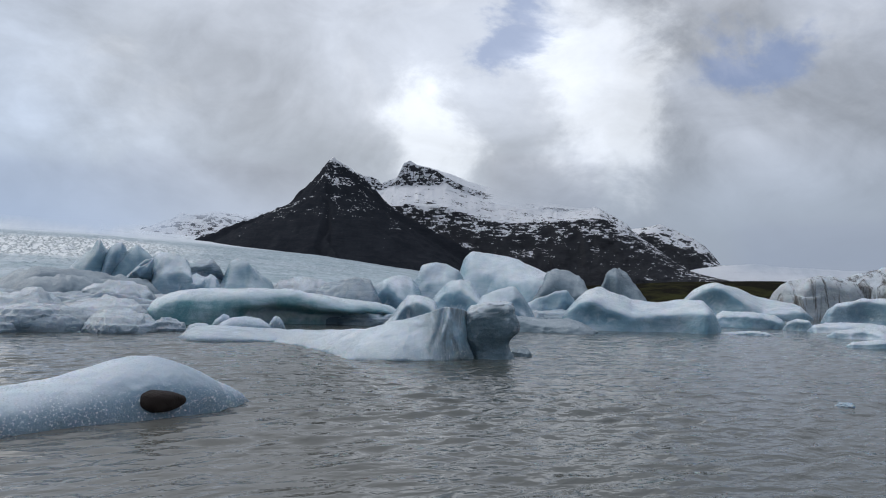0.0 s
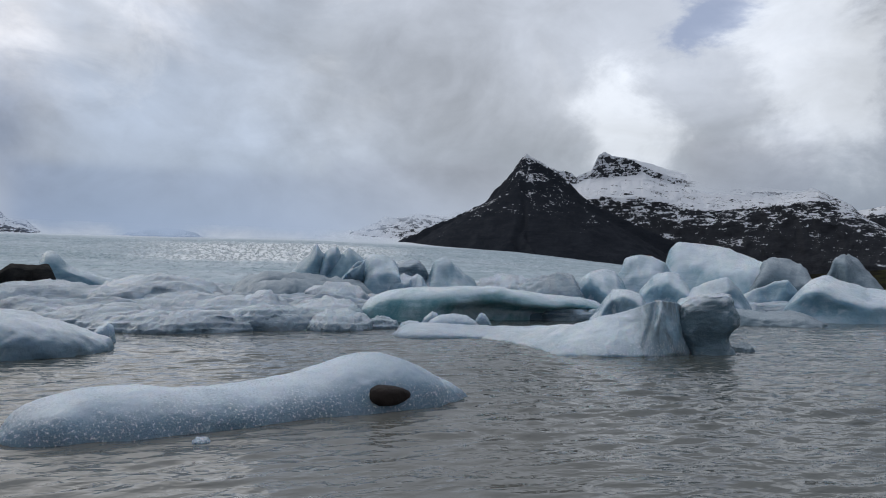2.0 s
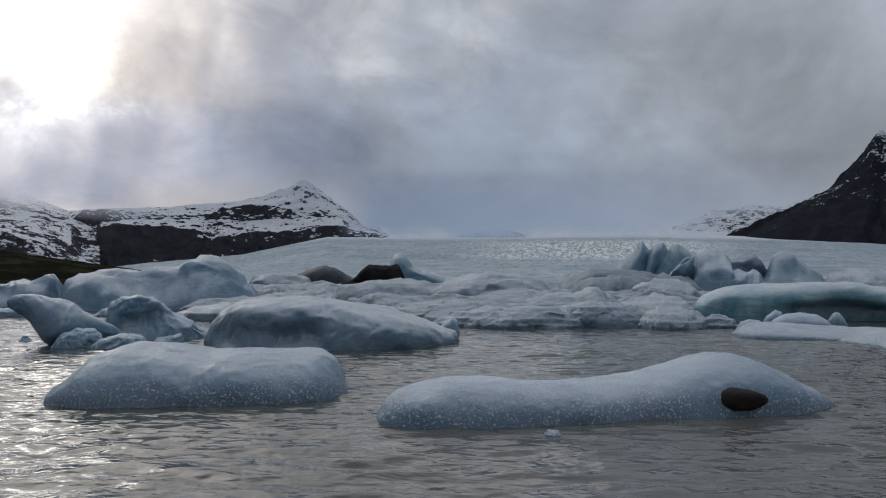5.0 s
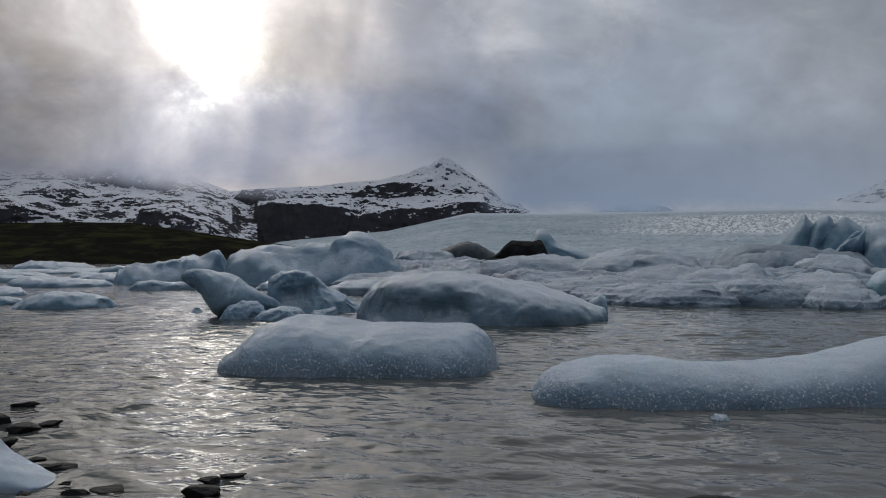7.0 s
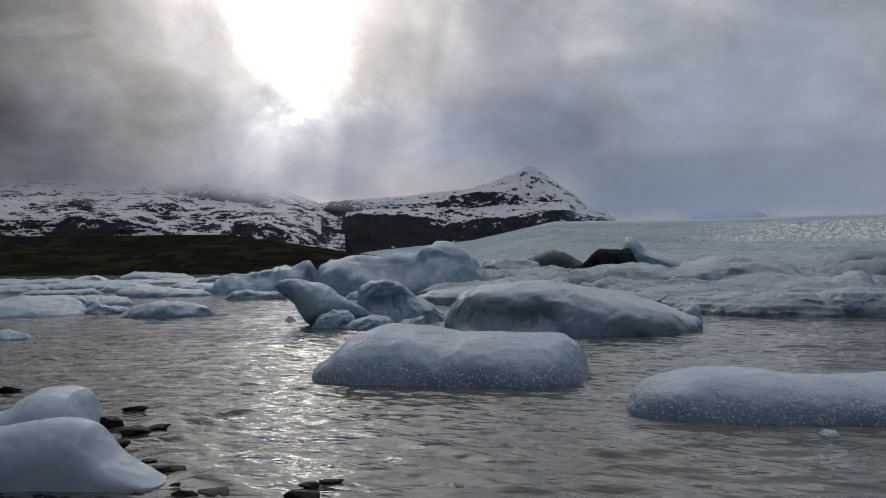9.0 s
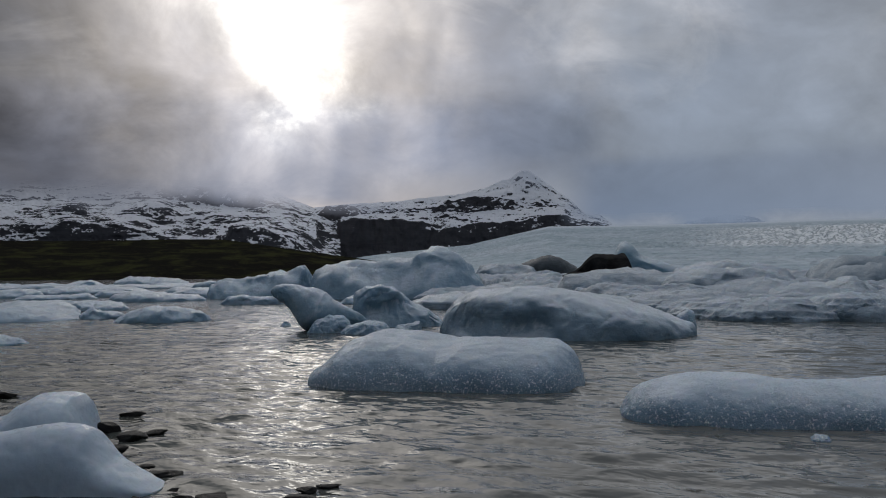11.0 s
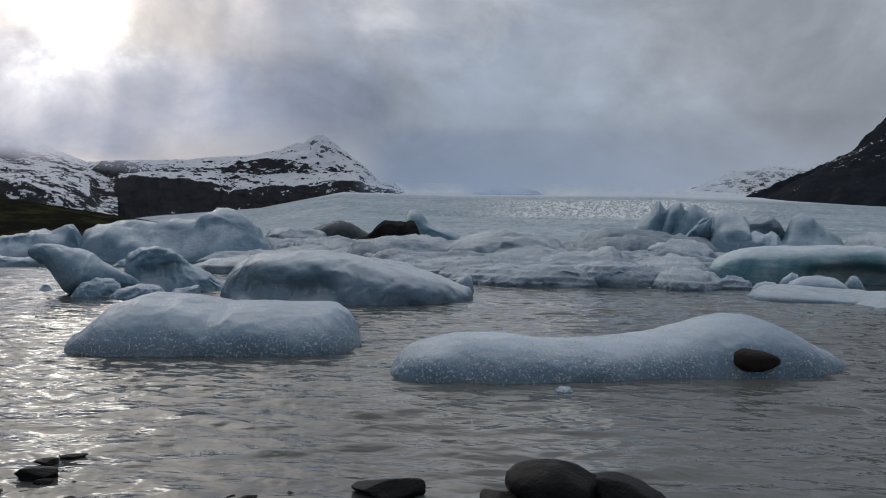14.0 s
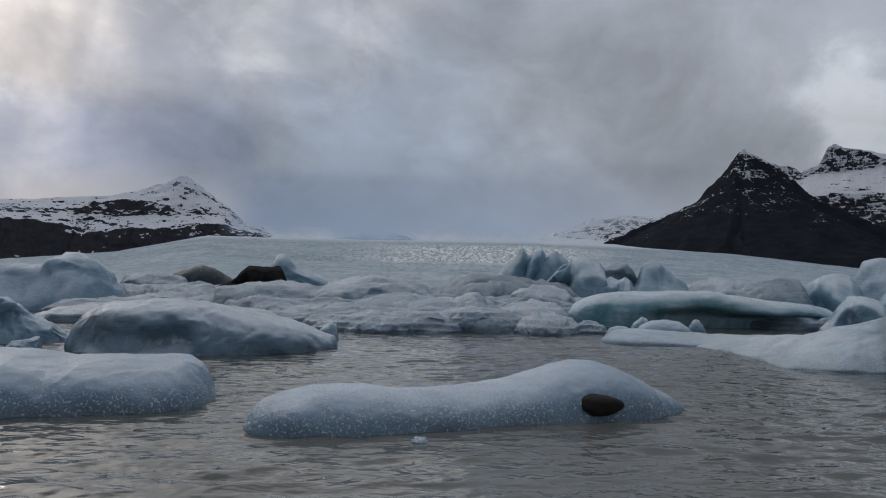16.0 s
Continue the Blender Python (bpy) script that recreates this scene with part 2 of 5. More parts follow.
ICE = {
    "near": ice_material("frosted_ice", (0.42, 0.53, 0.63), (0.23, 0.34, 0.44), grain=1.0, lit_crust=0.70, coarse=0.03, rim_light=0.0, granular=True),
    "frost": ice_material("dull_frosted_ice", (0.36, 0.46, 0.55), (0.21, 0.31, 0.40), grain=1.0, lit_crust=0.42, coarse=0.035, rim_light=0.0, granular=True),
    "soot": ice_material("sooty_ice", (0.13, 0.15, 0.16), (0.06, 0.07, 0.075), dirt=0.4, dirt_color=(0.035, 0.037, 0.038), grain=0.5, lit_crust=0.06, coarse=0.10, rim_light=0.0, gloss=0.2),
    "shore": ice_material("smooth_shore_ice", (0.50, 0.59, 0.67), (0.36, 0.45, 0.54), grain=0.6, lit_crust=0.6, coarse=0.012, rim_light=0.0),
    "grey": ice_material("grey_old_ice", (0.29, 0.38, 0.45), (0.14, 0.22, 0.29), dirt=0.05, grain=0.7, lit_crust=0.75, coarse=0.05),
    "clean": ice_material("weathered_ice", (0.37, 0.48, 0.57), (0.15, 0.26, 0.34), dirt=0.06, dirt_color=(0.13, 0.14, 0.15), grain=0.5, lit_crust=0.85, coarse=0.05),
    "drift": ice_material("drift_ice", (0.36, 0.44, 0.51), (0.13, 0.19, 0.24), dirt=0.42, dirt_color=(0.15, 0.16, 0.17), grain=0.45, lit_crust=0.82, coarse=0.09, layers=0.8, uneven=0.65),
    "rubble": ice_material("rubble_ice", (0.33, 0.41, 0.49), (0.12, 0.17, 0.22), dirt=0.45, dirt_color=(0.12, 0.14, 0.17), grain=0.5, lit_crust=0.6, coarse=0.12, layers=0.8),
    "spire": ice_material("blue_grey_ice", (0.30, 0.42, 0.50), (0.12, 0.23, 0.30), grain=0.5, lit_crust=0.55, coarse=0.05),
    "melt": ice_material("melting_ice", (0.35, 0.46, 0.55), (0.17, 0.28, 0.37), dirt=0.04, grain=0.6, lit_crust=0.62, coarse=0.06),
    "blue": ice_material("blue_ice", (0.38, 0.50, 0.59), (0.16, 0.30, 0.39), grain=0.35, lit_crust=0.9, coarse=0.05),
    "dirty": ice_material("dirty_ice", (0.22, 0.30, 0.35), (0.12, 0.17, 0.21), dirt=0.38, dirt_color=(0.075, 0.095, 0.11), grain=0.5, lit_crust=0.32, coarse=0.08, gloss=0.3),
    "ash": ice_material("ash_covered_ice", (0.070, 0.066, 0.060), (0.030, 0.030, 0.031), dirt=0.8, dirt_color=(0.018, 0.018, 0.019), grain=0.5, lit_crust=0.0, rim_light=0.0, gloss=0.0),
    "stripe": ice_material("ash_striped_ice", (0.42, 0.46, 0.49), (0.26, 0.30, 0.33), dirt=0.3, bands=0.95, grain=0.4, lit_crust=0.6),
    "crag": ice_material("fractured_ice", (0.50, 0.61, 0.69), (0.20, 0.32, 0.40), dirt=0.06, grain=0.8, lit_crust=0.85, coarse=0.04, granular=True, silt_shade=(-0.1, 0.8), dirt_color=(0.10, 0.135, 0.155)),
    # darkened copy of the fractured ice, shade put into its colour
    "cleft": ice_material("shaded_cleft_ice", (0.18, 0.26, 0.315), (0.06, 0.10, 0.125), dirt=0.08, dirt_color=(0.055, 0.07, 0.08), grain=0.8, lit_crust=0.85, coarse=0.07),
    "lip": ice_material("undercut_ice", (0.48, 0.63, 0.70), (0.10, 0.27, 0.31), dirt=0.05, grain=0.5, lit_crust=0.9, coarse=0.05),
}


def water_material():
    m, g = material("silty_water")
    place = g.source("ShaderNodeTexCoord", "Object")
    chop = g.noise(g.stretch(place, (1.5, 2.6, 1), 32), 1.0, 3.0, 0.5, 0.25)
    small = g.noise(g.stretch(place, (4.0, 6.5, 1), 38), 1.0, 3.0, 0.5, 0.3)
    height = g.math("ADD", chop, g.math("MULTIPLY", small, 0.14))
    normal = g.bump(height, 1.0, 0.085)
    silt = g.mix(g.noise(place, 0.12, 4.0), (0.066, 0.076, 0.068), (0.104, 0.108, 0.096))
    # stirred mud in the shallows off the shore
    off = g.vec("LENGTH", g.vec("SUBTRACT", place, (-3.6, 6.2, 0.0)))
    murk = g.step(g.math("ADD", off, g.math("MULTIPLY", g.noise(place, 0.5, 4.0), 2.0)), 2.5, 8.5, 1.0, 0.0)
    silt = g.mix(murk, silt, (0.160, 0.160, 0.145))
    finish(g, silt, 0.03, normal, IOR=1.333)
    return m


def ground_material():
    m, g = material("black_gravel")
    place = g.source("ShaderNodeTexCoord", "Object")
    n = g.noise(place, 1.2, 6.0, 0.65)
    color = g.mix(n, (0.004, 0.004, 0.004), (0.013, 0.012, 0.012))
    color = g.mix(g.step(g.cells(place, 14.0), 0.2, 0.6), color, (0.018, 0.018, 0.018))
    normal = g.bump(g.math("ADD", g.cells(place, 16.0), g.noise(place, 60.0, 3.0)), 0.8, 0.04)
    finish(g, color, 0.75, normal, Specular_IOR_Level=0.02)
    return m


def hill_material():
    m, g = material("mossy_moraine")
    place = g.source("ShaderNodeTexCoord", "Object")
    n = g.noise(g.stretch(place, (1, 1, 2.0)), 0.045, 8.0, 0.68, 0.6)
    color = g.mix(g.step(n, 0.45, 0.65), (0.019, 0.018, 0.015), (0.048, 0.050, 0.022))
    color = g.mix(g.step(g.noise(place, 0.4, 6.0, 0.7), 0.52, 0.70), color, (0.036, 0.031, 0.024))
    finish(g, color, 0.95, g.bump(g.noise(place, 0.25, 6.0, 0.7), 0.7, 3.0), Specular_IOR_Level=0.0)
    return m


def mountain_material(name, snow_from, snow_full, steep, rock=(0.044, 0.046, 0.053), pale=(0.064, 0.066, 0.072), amount=1.0, share=1.0, lie=0.75, layered=3.0, broad=1.7, fine=1.0):
    """Dark basalt; snow lies where it is high enough and not too steep, along ledges and down gullies."""
    m, g = material(name)
    place = g.source("ShaderNodeTexCoord", "Object")
    geo = g.tree.nodes.new("ShaderNodeNewGeometry")
    up = g.split(geo.outputs["Normal"])[2]
    high = g.split(place)[2]
    rough_n = g.noise(place, 0.012, 8.0, 0.65, 0.5)
    ledge = g.noise(g.stretch(place, (0.36, 0.36, 2.2)), 0.040, 7.0, 0.68, 1.2)
    speck = g.noise(g.stretch(place, (1, 1, 2.2)), 0.075, 5.0, 0.72)
    gully = g.noise(g.stretch(place, (1, 1, 0.30)), 0.060, 5.0, 0.64, 1.2)
    basalt = g.mix(g.step(g.math("ADD", g.math("MULTIPLY", ledge, 0.5), g.math("MULTIPLY", rough_n, 0.5)), 0.35, 0.65), rock, pale)
    field = g.math("DIVIDE", g.math("SUBTRACT", high, snow_from), snow_full)
    field = g.math("MINIMUM", field, 1.4)
    field = g.math("ADD", field, g.math("MULTIPLY", g.math("SUBTRACT", up, lie), steep))
    for layer, part_of in ((ledge, layered * share), (speck, fine * share), (gully, 1.5 * share), (rough_n, broad * share)):
        field = g.math("ADD", field, g.math("MULTIPLY", g.math("SUBTRACT", layer, 0.5), part_of))
    snow = g.math("MULTIPLY", g.step(field, -0.04, 0.09), amount, clamp=True)
    color = g.mix(snow, basalt, (0.80, 0.82, 0.86))
    normal = g.bump(g.math("ADD", rough_n, g.math("MULTIPLY", speck, 0.4)), 0.7, 20.0)
    finish(g, color, g.step(snow, 0, 1, 0.95, 0.7), normal, Specular_IOR_Level=0.02)
    return m


def glacier_material():
    m, g = material("crevassed_glacier_ice")
    place = g.source("ShaderNodeTexCoord", "Object")
    high = g.split(place)[2]
    streak = g.noise(g.stretch(place, (1, 1, 0.2)), 0.03, 6.0, 0.65, 0.5)
    # long flow bands, bent round the icefall
    flow = g.noise(g.stretch(place, (0.0016, 0.010, 0.0), -22), 1.0, 6.0, 0.6, 0.8)
    color = g.mix(g.step(streak, 0.35, 0.6), (0.35, 0.44, 0.49), (0.49, 0.58, 0.63))
    color = g.mix(g.step(flow, 0.46, 0.62, 0.0, 0.75), color, (0.58, 0.65, 0.70))
    # whiter broken ice on the icefall, painting in a patch of sunlight
    x, y, _ = g.split(place)
    ragged = g.math("MULTIPLY", g.math("SUBTRACT", g.noise(place, 0.006, 5.0, 0.6), 0.5), 0.22)
    off = g.math("ABSOLUTE", g.math("ADD", g.math("ADD", g.math("ARCTAN2", x, y), radians(26.5)), ragged))
    far = g.math("ADD", g.vec("LENGTH", place), g.math("MULTIPLY", ragged, 2500.0))
    fall = g.math("MULTIPLY", g.step(off, 0.07, 0.21, 1.0, 0.0), g.math("MULTIPLY", g.step(far, 480.0, 950.0), g.step(far, 1700.0, 2300.0, 1.0, 0.0)))
    color = g.mix(g.math("MULTIPLY", fall, 0.97), color, (0.95, 0.98, 0.99))
    # crevasses, their shaded depth put into the colour as dark lines
    bent = g.vec("ADD", place, g.vec("SCALE", g.noise(place, 0.05, 3.0, 0.6, 0.0, True), scale=18.0))
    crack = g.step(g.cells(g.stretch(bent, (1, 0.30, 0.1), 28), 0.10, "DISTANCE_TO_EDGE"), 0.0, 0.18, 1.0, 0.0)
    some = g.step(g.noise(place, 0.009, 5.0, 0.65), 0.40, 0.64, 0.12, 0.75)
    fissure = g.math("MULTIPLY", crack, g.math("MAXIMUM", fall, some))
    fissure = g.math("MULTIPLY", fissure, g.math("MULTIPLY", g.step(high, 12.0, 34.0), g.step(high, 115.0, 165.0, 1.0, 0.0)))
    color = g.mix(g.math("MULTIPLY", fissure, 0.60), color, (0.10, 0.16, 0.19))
    grit = g.step(g.noise(place, 0.12, 5.0, 0.7), 0.52, 0.70, 0.0, 0.40)
    color = g.mix(g.math("MULTIPLY", grit, g.step(high, 60.0, 120.0, 1.0, 0.0)), color, (0.18, 0.21, 0.23))
    mottle = g.step(g.noise(g.stretch(place, (1, 0.5, 0.3), 24), 0.045, 7.0, 0.72), 0.42, 0.66, 0.0, 0.55)
    color = g.mix(g.math("MULTIPLY", mottle, g.math("SUBTRACT", 1.0, g.math("MULTIPLY", fall, 0.85))), color, (0.26, 0.36, 0.41))
    # fresh snow on the upper reach
    color = g.mix(g.step(high, 115.0, 175.0, 0.0, 0.85), color, (0.84, 0.88, 0.92))
    normal = g.bump(g.math("ADD", streak, g.math("MULTIPLY", crack, -0.6)), 0.6, 4.0)
    finish(g, color, 0.75, normal, Specular_IOR_Level=0.2)
    return m


def stone_material(name, dark, light, wet):
    m, g = material(name)
    place = g.source("ShaderNodeTexCoord", "Object")
    pick = g.source("ShaderNodeObjectInfo", "Random")
    spot = g.vec("ADD", place, g.vec("SCALE", (7.0, 3.0, 5.0), scale=pick))
    color = g.mix(g.noise(spot, 6.0, 7.0, 0.7), dark, light)
    normal = g.bump(g.math("ADD", g.noise(spot, 9.0, 6.0, 0.7), g.math("MULTIPLY", g.noise(spot, 45.0, 3.0), 0.3)), 0.6, 0.05)
    finish(g, color, wet, normal, Specular_IOR_Level=0.12)
    return m


WATER, GRAVEL, MORAINE, GLACIER = water_material(), ground_material(), hill_material(), glacier_material()
STONE = stone_material("wet_basalt", (0.006, 0.006, 0.006), (0.020, 0.019, 0.018), 0.50)
BROWN_STONE = stone_material("brown_basalt", (0.018, 0.014, 0.013), (0.055, 0.042, 0.037), 0.6)
PYRAMID = mountain_material("dark_basalt_peak", 545, 380, 1.2, rock=(0.022, 0.025, 0.032), pale=(0.034, 0.038, 0.046), amount=0.9, share=1.3, layered=1.3)
SNOWY = mountain_material("snow_streaked_basalt", 305, 250, 2.0, lie=0.76, share=2.1, layered=2.6)
STREAKED = mountain_material("snow_covered_basalt", 65, 420, 3.0, lie=0.92, share=2.2, layered=1.9, broad=3.4, fine=0.45)
TERRACE = mountain_material("snow_capped_basalt_cliff", 170, 260, 3.4, lie=0.78, share=1.6, layered=2.4, broad=2.4, fine=0.5, rock=(0.058, 0.058, 0.064), pale=(0.078, 0.078, 0.084))
# dark rock paled in its colour to stand in for haze before it
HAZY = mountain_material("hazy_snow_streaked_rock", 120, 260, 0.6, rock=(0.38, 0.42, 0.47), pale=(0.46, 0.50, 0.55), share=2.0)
FAR_SNOW = mountain_material("distant_snowfield", -300, 60, 0.30)


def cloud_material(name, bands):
    """Low cloud painted on a glowing sheet: the same light as the sky behind, thicker with height."""
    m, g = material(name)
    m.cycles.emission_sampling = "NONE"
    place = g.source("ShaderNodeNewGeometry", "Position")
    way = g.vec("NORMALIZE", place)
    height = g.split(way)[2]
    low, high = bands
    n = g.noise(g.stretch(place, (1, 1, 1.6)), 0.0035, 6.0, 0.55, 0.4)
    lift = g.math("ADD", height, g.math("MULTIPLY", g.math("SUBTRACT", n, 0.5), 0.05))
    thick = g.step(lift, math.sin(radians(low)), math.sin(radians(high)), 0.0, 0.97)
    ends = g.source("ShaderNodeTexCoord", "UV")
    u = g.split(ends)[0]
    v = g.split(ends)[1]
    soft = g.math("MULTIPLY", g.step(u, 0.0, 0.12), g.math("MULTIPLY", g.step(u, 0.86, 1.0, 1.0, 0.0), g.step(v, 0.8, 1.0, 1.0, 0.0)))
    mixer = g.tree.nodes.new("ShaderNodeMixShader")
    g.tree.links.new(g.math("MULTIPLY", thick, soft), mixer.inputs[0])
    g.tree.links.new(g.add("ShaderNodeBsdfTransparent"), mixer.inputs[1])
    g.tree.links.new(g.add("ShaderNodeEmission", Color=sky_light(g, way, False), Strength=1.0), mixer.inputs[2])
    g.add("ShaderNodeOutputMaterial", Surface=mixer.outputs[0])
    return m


# ---- lattice noise for shaping ----
def hashed(i, j, k, seed):
    n = (i * 374761393 + j * 668265263 + k * 1274126177 + seed * 974634777) & 0xFFFFFFFF
    n = ((n ^ (n >> 13)) * 1103515245) & 0xFFFFFFFF
    n = ((n ^ (n >> 16)) * 2246822519) & 0xFFFFFFFF
    return ((n ^ (n >> 15)) & 0xFFFF) / 32767.5 - 1.0


def lattice(p, seed=0):
    """Smooth noise in -1..1 at points p of shape (n, 3)."""
    base = np.floor(p).astype(np.int64)
    f = p - base
    f = f * f * f * (f * (f * 6 - 15) + 10)
    total = 0.0
    for a in (0, 1):
        wa = f[:, 0] if a else 1 - f[:, 0]
        for b in (0, 1):
            wb = f[:, 1] if b else 1 - f[:, 1]
            for c in (0, 1):
                wc = f[:, 2] if c else 1 - f[:, 2]
                total = total + wa * wb * wc * hashed(base[:, 0] + a, base[:, 1] + b, base[:, 2] + c, seed)
    return total


def fbm(p, octaves=4, seed=0, gain=0.5, ridged=False):
    total, amp, norm = 0.0, 1.0, 0.0
    for o in range(octaves):
        n = lattice(p * 2.03 ** o + 13.7 * o, seed + o)
        total = total + amp * (1 - 2 * np.abs(n) if ridged else n)
        norm += amp
        amp *= gain
    return total / norm


def grid_mesh(name, points, rows, cols, mat, smooth=True):
    """A mesh from a sheet of rows x cols points."""
    i = np.arange(rows - 1)[:, None] * cols + np.arange(cols - 1)[None, :]
    faces = np.stack((i, i + 1, i + cols + 1, i + cols), -1).reshape(-1, 4)
    me = bpy.data.meshes.new(name)
    me.vertices.add(len(points))
    me.vertices.foreach_set("co", np.asarray(points, dtype=np.float32).ravel())
    me.loops.add(faces.size)
    me.loops.foreach_set("vertex_index", faces.ravel().astype(np.int32))
    me.polygons.add(len(faces))
    me.polygons.foreach_set("loop_start", np.arange(0, faces.size, 4, dtype=np.int32))
    me.polygons.foreach_set("use_smooth", np.full(len(faces), smooth))
    me.update(calc_edges=True)
    me.validate()
    me.materials.append(mat)
    return me


# ---- the large structure ----
def polar(az0, az1, n_az, radii):
    az = np.radians(np.linspace(az0, az1, n_az))
    r = np.asarray(radii)
    return np.stack((np.outer(r, np.sin(az)).ravel(), np.outer(r, np.cos(az)).ravel()), -1)


def build_ground():
    radii = np.concatenate(([0.01], np.geomspace(0.6, 12, 60), np.geomspace(12.6, 4800, 70)))
    xy = polar(-180, 180, 241, radii)
    r = np.hypot(xy[:, 0], xy[:, 1])
    az = np.degrees(np.arctan2(xy[:, 0], xy[:, 1]))
    p3 = np.column_stack((xy, np.zeros(len(xy))))
    # land behind and underfoot, the lake ahead
    edge = shore_reach(az) + 0.15 * fbm(p3 * 1.1, 3, 8)
    z = np.clip(0.075 * (edge - r), -2.2, 0.32) + np.clip(np.minimum(edge - r, r) - 6, 0, 200) * 0.012
    lake = np.where(r > edge, 1.0, 0.0)
    z = z + 0.035 * fbm(p3 * 1.7, 4, 3) * np.exp(-r / 20)
    far = np.clip((r - 430) / 500, 0, 1)
    z = np.where(lake > 0.5, z + far * 5.0, z)
    me = grid_mesh("ground", np.column_stack((xy, z)), len(radii), 241, GRAVEL)
    tagged(new("ground", me), "dark gravel lake shore and lake bed", "ground", kind="structure")


def shore_reach(az):
    return np.interp(az, (-180, -122, -104, -90, -80, -68, -58, -45, -35, 0, 45, 80, 100, 125, 180), (5000, 5000, 9, 6.2, 5.0, 4.1, 3.9, 3.7, 3.6, 3.6, 3.8, 5.0, 14, 5000, 5000))


def build_water():
    radii = np.concatenate(([0.01], np.geomspace(3.2, 70, 660), np.geomspace(72, 1000, 26)))
    az = np.radians(np.concatenate((np.linspace(-108, -91, 18), np.linspace(-90, 34, 560), np.linspace(35, 46, 12))))
    x, y = np.outer(radii, np.sin(az)).ravel(), np.outer(radii, np.cos(az)).ravel()
    r = np.hypot(x, y)
    p3 = np.column_stack((x, y, 0 * r))
    bend = 0.10 * fbm(p3 / 2.2, 2, 61)
    rng = np.random.default_rng(61)
    wave = 0.0
    # wind ripples: many short wave trains that cross
    for k in range(34):
        long_ = 0.22 * (1.1 / 0.22) ** ((k + rng.uniform()) / 34)
        way = radians(-40 + rng.normal() * 28)
        lean = 0.038 * (0.5 if long_ > 0.7 else 1.0)
        turn = 2 * np.pi / long_
        wave = wave + lean / turn * np.sin(turn * (x * math.sin(way) + y * math.cos(way) + bend * (0.4 + long_)) + rng.uniform(0, 6.28)) * np.clip(long_ / (0.025 * r + 0.01), 0, 1)
    gusts = 0.50 + 0.75 * np.clip(0.5 + 0.9 * fbm(p3 / 5.0, 3, 73), 0, 1)
    wave = wave * gusts
    # low wavelets that run up to the shore, with narrow crests
    run = x * math.sin(radians(-74)) + y * math.cos(radians(-74)) + 0.22 * fbm(p3 / 4.0, 2, 77)
    crest = np.clip(1 - np.abs(np.mod(run, 0.85) - 0.4) / 0.16, 0, 1) ** 1.5
    near_shore = np.clip(1.25 - np.hypot(x + 8.0, y - 2.0) / 4.6, 0, 1) * np.clip(0.75 + 0.6 * fbm(p3 / 2.5, 2, 79), 0, 1)
    wave = wave + 0.018 * crest * near_shore
    me = grid_mesh("water", np.column_stack((x, y, wave)), len(radii), len(az), WATER)
    tagged(new("water", me), "silty grey-brown rippled glacial lake water", "water", kind="structure")


def ridge_height(xy, ridge, slope, knee, steep):
    """Height of a slope that falls away from a ridge line, steeper past the knee."""
    best = np.full(len(xy), -1e9)
    for (x0, y0, z0), (x1, y1, z1) in zip(ridge, ridge[1:]):
        d = np.array((x1 - x0, y1 - y0), dtype=float)
        k = np.clip(((xy - (x0, y0)) @ d) / (d @ d), 0, 1)
        dist = np.hypot(xy[:, 0] - x0 - k * d[0], xy[:, 1] - y0 - k * d[1])
        best = np.maximum(best, z0 + k * (z1 - z0) - slope * np.minimum(dist, knee) - steep * np.maximum(dist - knee, 0))
    return best


def mountain(name, label, mat, az0, az1, r0, r1, ridges, relief, scale, seed, n_az=420, n_r=150, floor=-20.0, tag="mountain", ledge=46.0, beds=0.05, wander=0.6, lift=0.0):
    radii = np.linspace(r0, r1, n_r)
    xy = polar(az0, az1, n_az, radii)
    p3 = np.column_stack((xy, np.zeros(len(xy)))) / scale
    wobble = np.column_stack((fbm(p3 * 0.7, 3, seed + 5), fbm(p3 * 0.7 + 40, 3, seed + 6))) * scale * 0.16
    z = np.full(len(xy), -1e9)
    for ridge, slope, knee, steep in ridges:
        z = np.maximum(z, lift + ridge_height(xy + wobble * wander, ridge, slope, knee, steep))
    rough = 0.7 * (fbm(p3, 5, seed, 0.6, True) - 0.25) + 0.5 * fbm(p3 * 3.1, 4, seed + 9, 0.65)
    z = z + relief * rough * np.clip((z + 60) / 200, 0.15, 1)
    # lava beds: the slope goes down in steps
    step = ledge * (1 + 0.15 * fbm(p3 * 0.3, 2, seed + 19))
    z = z + beds * step * np.sin(2 * np.pi * z / step + 1.5 * fbm(p3 * 0.5, 2, seed + 17)) * np.clip(0.7 + 0.8 * fbm(p3 * 0.8, 2, seed + 13), 0, 1.1) * np.clip(z / 60, 0, 1)
    z = np.maximum(z, floor)
    me = grid_mesh(name, np.column_stack((xy, z)), n_r, n_az, mat)
    return tagged(new(name, me), label, tag, kind="structure")


